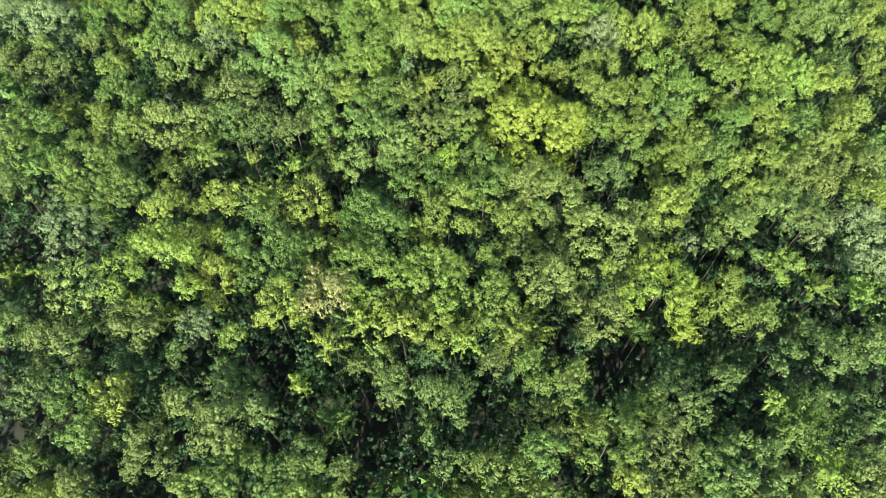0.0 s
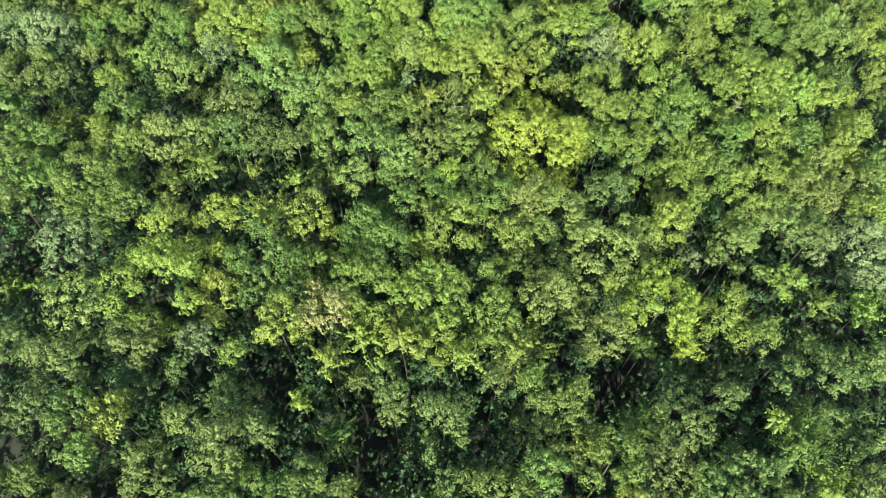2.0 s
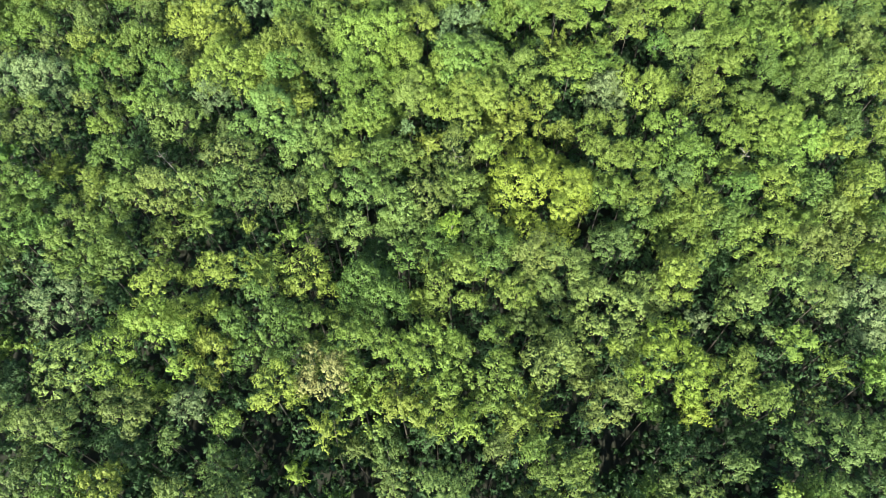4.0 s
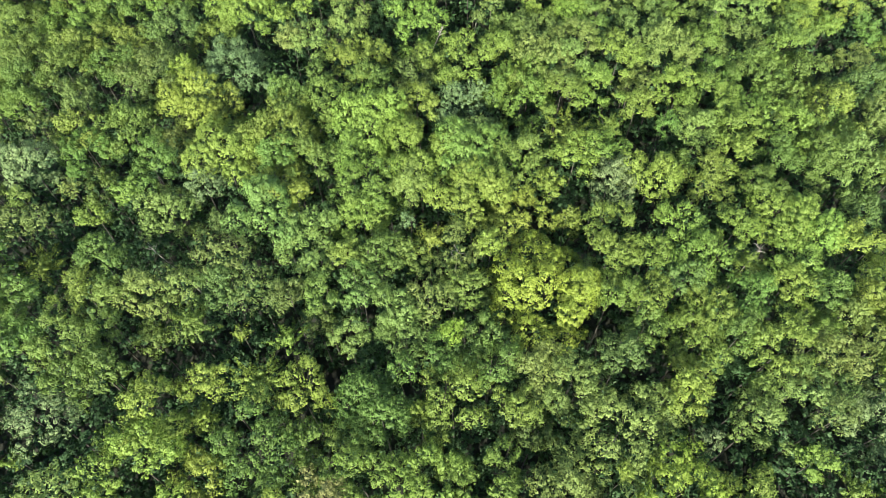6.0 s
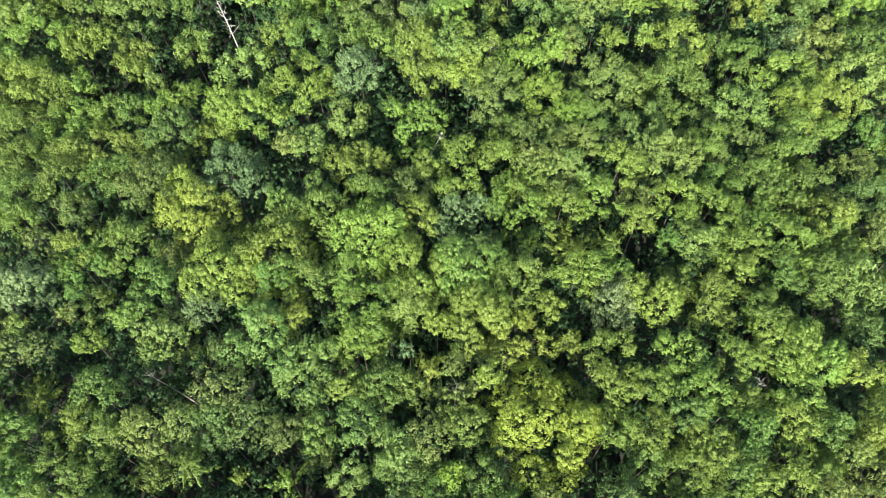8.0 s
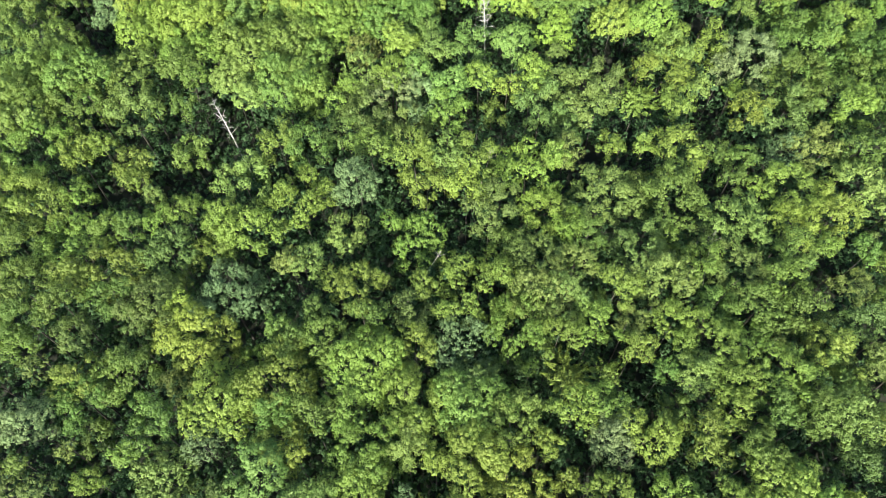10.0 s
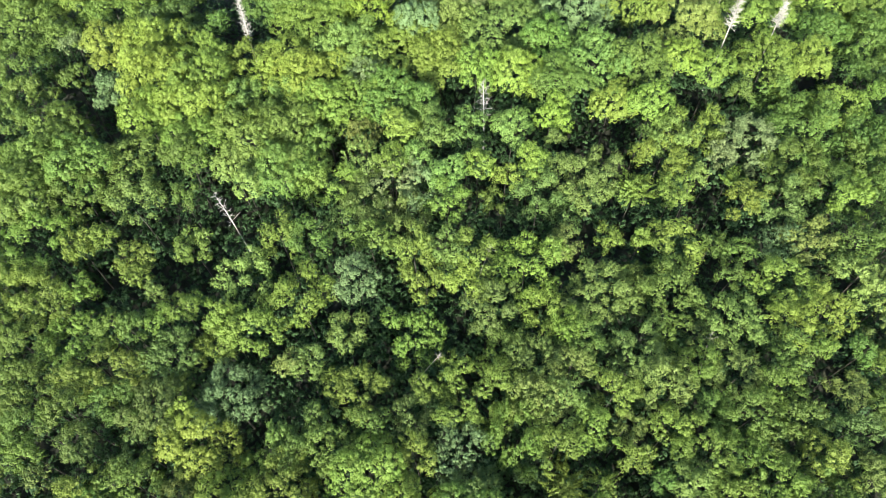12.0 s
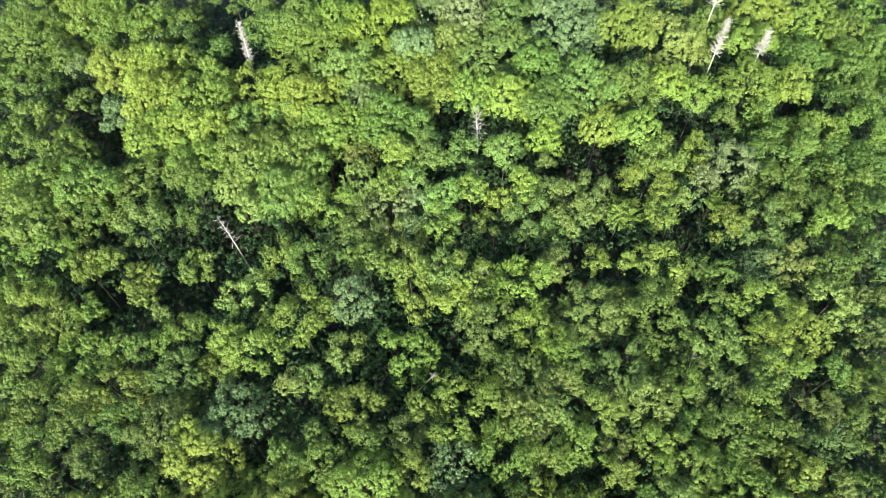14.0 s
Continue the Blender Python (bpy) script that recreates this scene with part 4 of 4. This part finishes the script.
tree("light_green", "fine", -6.5, 126.5, 6.69, 10.9)
tree("leaf_green", "fine", 64.5, 127.1, 4.80, 11.9)
tree("leaf_green", "fine", 15.4, 127.3, 3.92, 13.1)
tree("silver_green", "broad", -55.9, 127.5, 2.05, 12.6)
tree("leaf_green", "clumpy", -58.7, 129.1, 2.80, 12.7)
tree("leaf_green", "fine", 57.7, 129.4, 4.14, 12.7)
tree("leaf_green", "fine", 69.6, 129.5, 4.14, 12.2)
# the stand from 130 m on
tree("leaf_green", "clumpy", -33.9, 130.1, 1.72, 14.2)
tree("silver_green", "fine", -3.5, 130.6, 3.27, 14.2)
tree("olive_green", "broad", -41.6, 131.0, 4.96, 11.9)
tree("pale_olive", "fine", 8.1, 131.4, 6.67, 10.9)
tree("light_green", "fine", -19.5, 131.9, 4.89, 11.8)
tree("light_green", "fine", 49.3, 132.4, 3.84, 13.2)
tree("mint_green", "fine", 1.3, 132.4, 3.83, 12.8)
tree("leaf_green", "fine", -65.9, 133.2, 5.99, 11.4)
tree("pale_olive", "fine", 37.6, 133.3, 5.12, 11.9)
tree("leaf_green", "fine", 66.8, 134.7, 4.24, 12.2)
tree("light_green", "clumpy", -47.0, 136.1, 4.25, 12.6)
tree("leaf_green", "fine", 44.0, 136.4, 3.90, 12.6)
tree("leaf_green", "fine", -27.3, 136.6, 4.32, 11.4)
tree("light_green", "clumpy", -52.8, 136.8, 4.79, 11.4)
tree("lime_green", "fine", -9.9, 136.9, 6.66, 11.1)
tree("leaf_green", "fine", -22.4, 137.0, 4.27, 12.6)
tree("light_green", "fine", 31.6, 137.3, 5.03, 12.0)
tree("silver_green", "fine", 21.1, 137.7, 6.70, 11.2)
tree("light_green", "clumpy", -41.4, 137.8, 3.40, 10.9)
tree("silver_green", "fine", 3.4, 138.3, 3.94, 13.2)
tree("light_green", "fine", 61.7, 138.5, 5.79, 11.0)
tree("vivid_green", "fine", -17.1, 138.7, 4.48, 12.0)
tree("silver_green", "airy", -1.6, 139.0, 3.38, 13.0)
tree("olive_green", "fine", 11.4, 139.0, 4.13, 12.6)
tree("yellow_green", "fine", 52.9, 139.5, 4.34, 12.9)
tree("light_green", "clumpy", -58.8, 139.7, 4.85, 11.2)
# the stand from 140 m on
tree("leaf_green", "clumpy", -67.4, 140.8, 4.88, 11.5)
tree("olive_green", "airy", 59.2, 144.0, 2.20, 11.8)
tree("leaf_green", "clumpy", -29.6, 144.6, 2.33, 11.8)
tree("leaf_green", "clumpy", 32.8, 145.2, 2.75, 11.2)
tree("leaf_green", "clumpy", -35.0, 145.8, 3.31, 12.1)
tree("olive_green", "airy", 38.8, 145.8, 4.87, 12.2)
tree("olive_green", "clumpy", 26.8, 145.8, 4.14, 10.6)
tree("light_green", "clumpy", -24.2, 145.8, 4.14, 11.0)
tree("olive_green", "airy", 74.2, 145.8, 4.14, 11.2)
tree("olive_green", "clumpy", -65.6, 145.8, 4.01, 10.5)
tree("leaf_green", "clumpy", -54.2, 145.8, 4.72, 12.9)
tree("leaf_green", "clumpy", -74.0, 145.8, 4.22, 13.4)
tree("light_green", "clumpy", 15.4, 145.8, 4.19, 12.5)
tree("light_green", "clumpy", -5.0, 145.8, 3.38, 10.4)
tree("olive_green", "airy", -44.0, 145.8, 3.30, 10.7)
tree("olive_green", "airy", 8.8, 145.8, 3.86, 12.9)
tree("light_green", "clumpy", 1.0, 145.8, 2.76, 10.2)
tree("light_green", "clumpy", 49.0, 145.8, 2.44, 11.0)
tree("light_green", "clumpy", 44.2, 145.8, 2.22, 10.9)

# ---- standing dead trees ----
dead_tree(-29.7, 129.0, -29.6, 129.0, 20.5, 0.60, 120, "bleached white dead tree trunk with many fine broken twigs", 0.8, 0.105)
dead_tree(-27.1, 96.9, -28.6, 96.9, 16.5, 0.60, 22, "grey-white dead tree with bare broken branches in a dark gap", 0.95, 0.101)
dead_tree(6.3, 114.1, 5.6, 114.1, 18.2, 0.63, 26, "grey-white dead tree with bare broken branches in a dark gap", 1.30, 0.13)
dead_tree(44.0, 129.8, 43.7, 129.8, 20.5, 0.66, 130, "bleached white dead tree trunk with many fine broken twigs", 0.95, 0.105)
dead_tree(49.8, 127.3, 49.1, 127.3, 20.5, 0.78, 110, "bleached white dead tree trunk with many fine broken twigs", 0.95, 0.105)
dead_tree(43.8, 136.1, 43.6, 136.1, 20.5, 0.86, 40, "bleached white dead tree trunk with many fine broken twigs", 1.10, 0.17)
dead_tree(27.6, 47.1, 27.6, 47.1, 15.5, 0.84, 7, "bare pale dead limbs standing out of the canopy", 0.90, 0.07)
dead_tree(33.5, 78.7, 30.3, 78.8, 15.0, 0.81, 6, "bare pale dead limbs standing out of the canopy", 0.80, 0.07)
dead_tree(-5.5, 76.1, -0.2, 76.1, 15.0, 0.90, 5, "bare pale dead limbs standing out of the canopy", 0.80, 0.06)
dead_tree(0.7, 46.9, 1.0, 46.9, 15.5, 0.86, 7, "bare pale dead limbs standing out of the canopy", 0.80, 0.06)
dead_tree(-25.1, 49.1, -27.7, 49.1, 12.5, 0.85, 6, "grey-white dead tree with bare broken branches in a dark gap", 0.80, 0.08)
dead_tree(3.8, 90.0, 5.6, 90.0, 15.3, 0.89, 6, "bare pale dead limbs standing out of the canopy", 0.80, 0.07)

# ---- low trees under the canopy, and the woods all round ----
HOLLOWS = ((-40.5, 91.1, 3.3), (23.7, 109.5, 3.3), (36.8, 118.3, 3.1), (-32.6, 90.9, 3.0), (-31.8, 89.8, 3.0), (57.1, 121.5, 3.0), (-54.6, 117.1, 2.9), (18.0, 110.6, 2.8), (19.3, 94.2, 2.5), (-48.3, 113.8, 2.5), (34.8, 88.5, 2.4), (-33.8, 133.1, 2.4), (35.6, 101.5, 2.4), (6.8, 102.5, 2.4), (-38.1, 141.2, 2.3), (-56.4, 124.9, 2.1), (42.6, 116.7, 2.1), (15.2, 21.4, 1.9), (24.3, 94.7, 1.9), (-29.3, 99.0, 1.9), (-44.7, 89.1, 1.9), (-31.0, 96.1, 1.9), (-37.4, 33.1, 1.8), (-32.7, 15.4, 1.8), (19.6, 64.5, 1.8), (-14.5, 108.2, 1.8), (44.8, 74.4, 1.7), (3.9, 118.7, 1.7), (-14.2, 21.4, 1.6), (-6.3, 14.1, 1.6), (-29.4, 96.5, 1.6), (-10.6, 39.2, 1.5))      # open, dark hollows between the crowns
seeds = random.Random(11)
understory, shrubs, woods = [], [], []
crowns = np.array([(a, b, c) for a, b, c, d in planted])
for j in range(49):
    for i in range(51):
        y = -10 + j * 3.4 + seeds.uniform(-1.3, 1.3)
        x = (i - 25) * 3.4 + seeds.uniform(-1.3, 1.3)
        open_sky = max((np.hypot(crowns[:, 0] - x, crowns[:, 1] - y + s) - crowns[:, 2]).min() for s in (1.2, 3.0, 4.5))
        if abs(x) > 37 + 0.31 * y:
            continue
        shrubs.append((x, y, seeds.uniform(1.8, 2.6), seeds.uniform(0.3, 1.4)))
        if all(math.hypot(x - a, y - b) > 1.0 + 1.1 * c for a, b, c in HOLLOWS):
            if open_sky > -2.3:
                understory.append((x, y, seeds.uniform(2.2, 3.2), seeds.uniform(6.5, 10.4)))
for _ in range(9000):
    x, y, r = seeds.uniform(-92, 92), seeds.uniform(-12, 162), seeds.uniform(2.4, 4.0)
    if 9 < y < 143 and abs(x) < 29 + 0.3155 * (y - 10):
        continue
    if (np.hypot(crowns[:, 0] - x, crowns[:, 1] - y) > 0.72 * (crowns[:, 2] + r)).all():
        woods.append((x, y, r, seeds.uniform(11.5, 13.6)))
        crowns = np.concatenate([crowns, [(x, y, r)]])
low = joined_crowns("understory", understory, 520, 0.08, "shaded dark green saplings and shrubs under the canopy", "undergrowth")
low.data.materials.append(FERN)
ferns = joined_crowns("undergrowth", shrubs, 300, 0.15, "ferns and brambles on the forest floor, green darkened for shade", "undergrowth")
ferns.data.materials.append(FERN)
ring_woods = joined_crowns("woods", woods, 700, 0.135, "green broadleaf woods that surround the stand", "woods")
ring_woods.data.materials.append(FAR_LEAF)
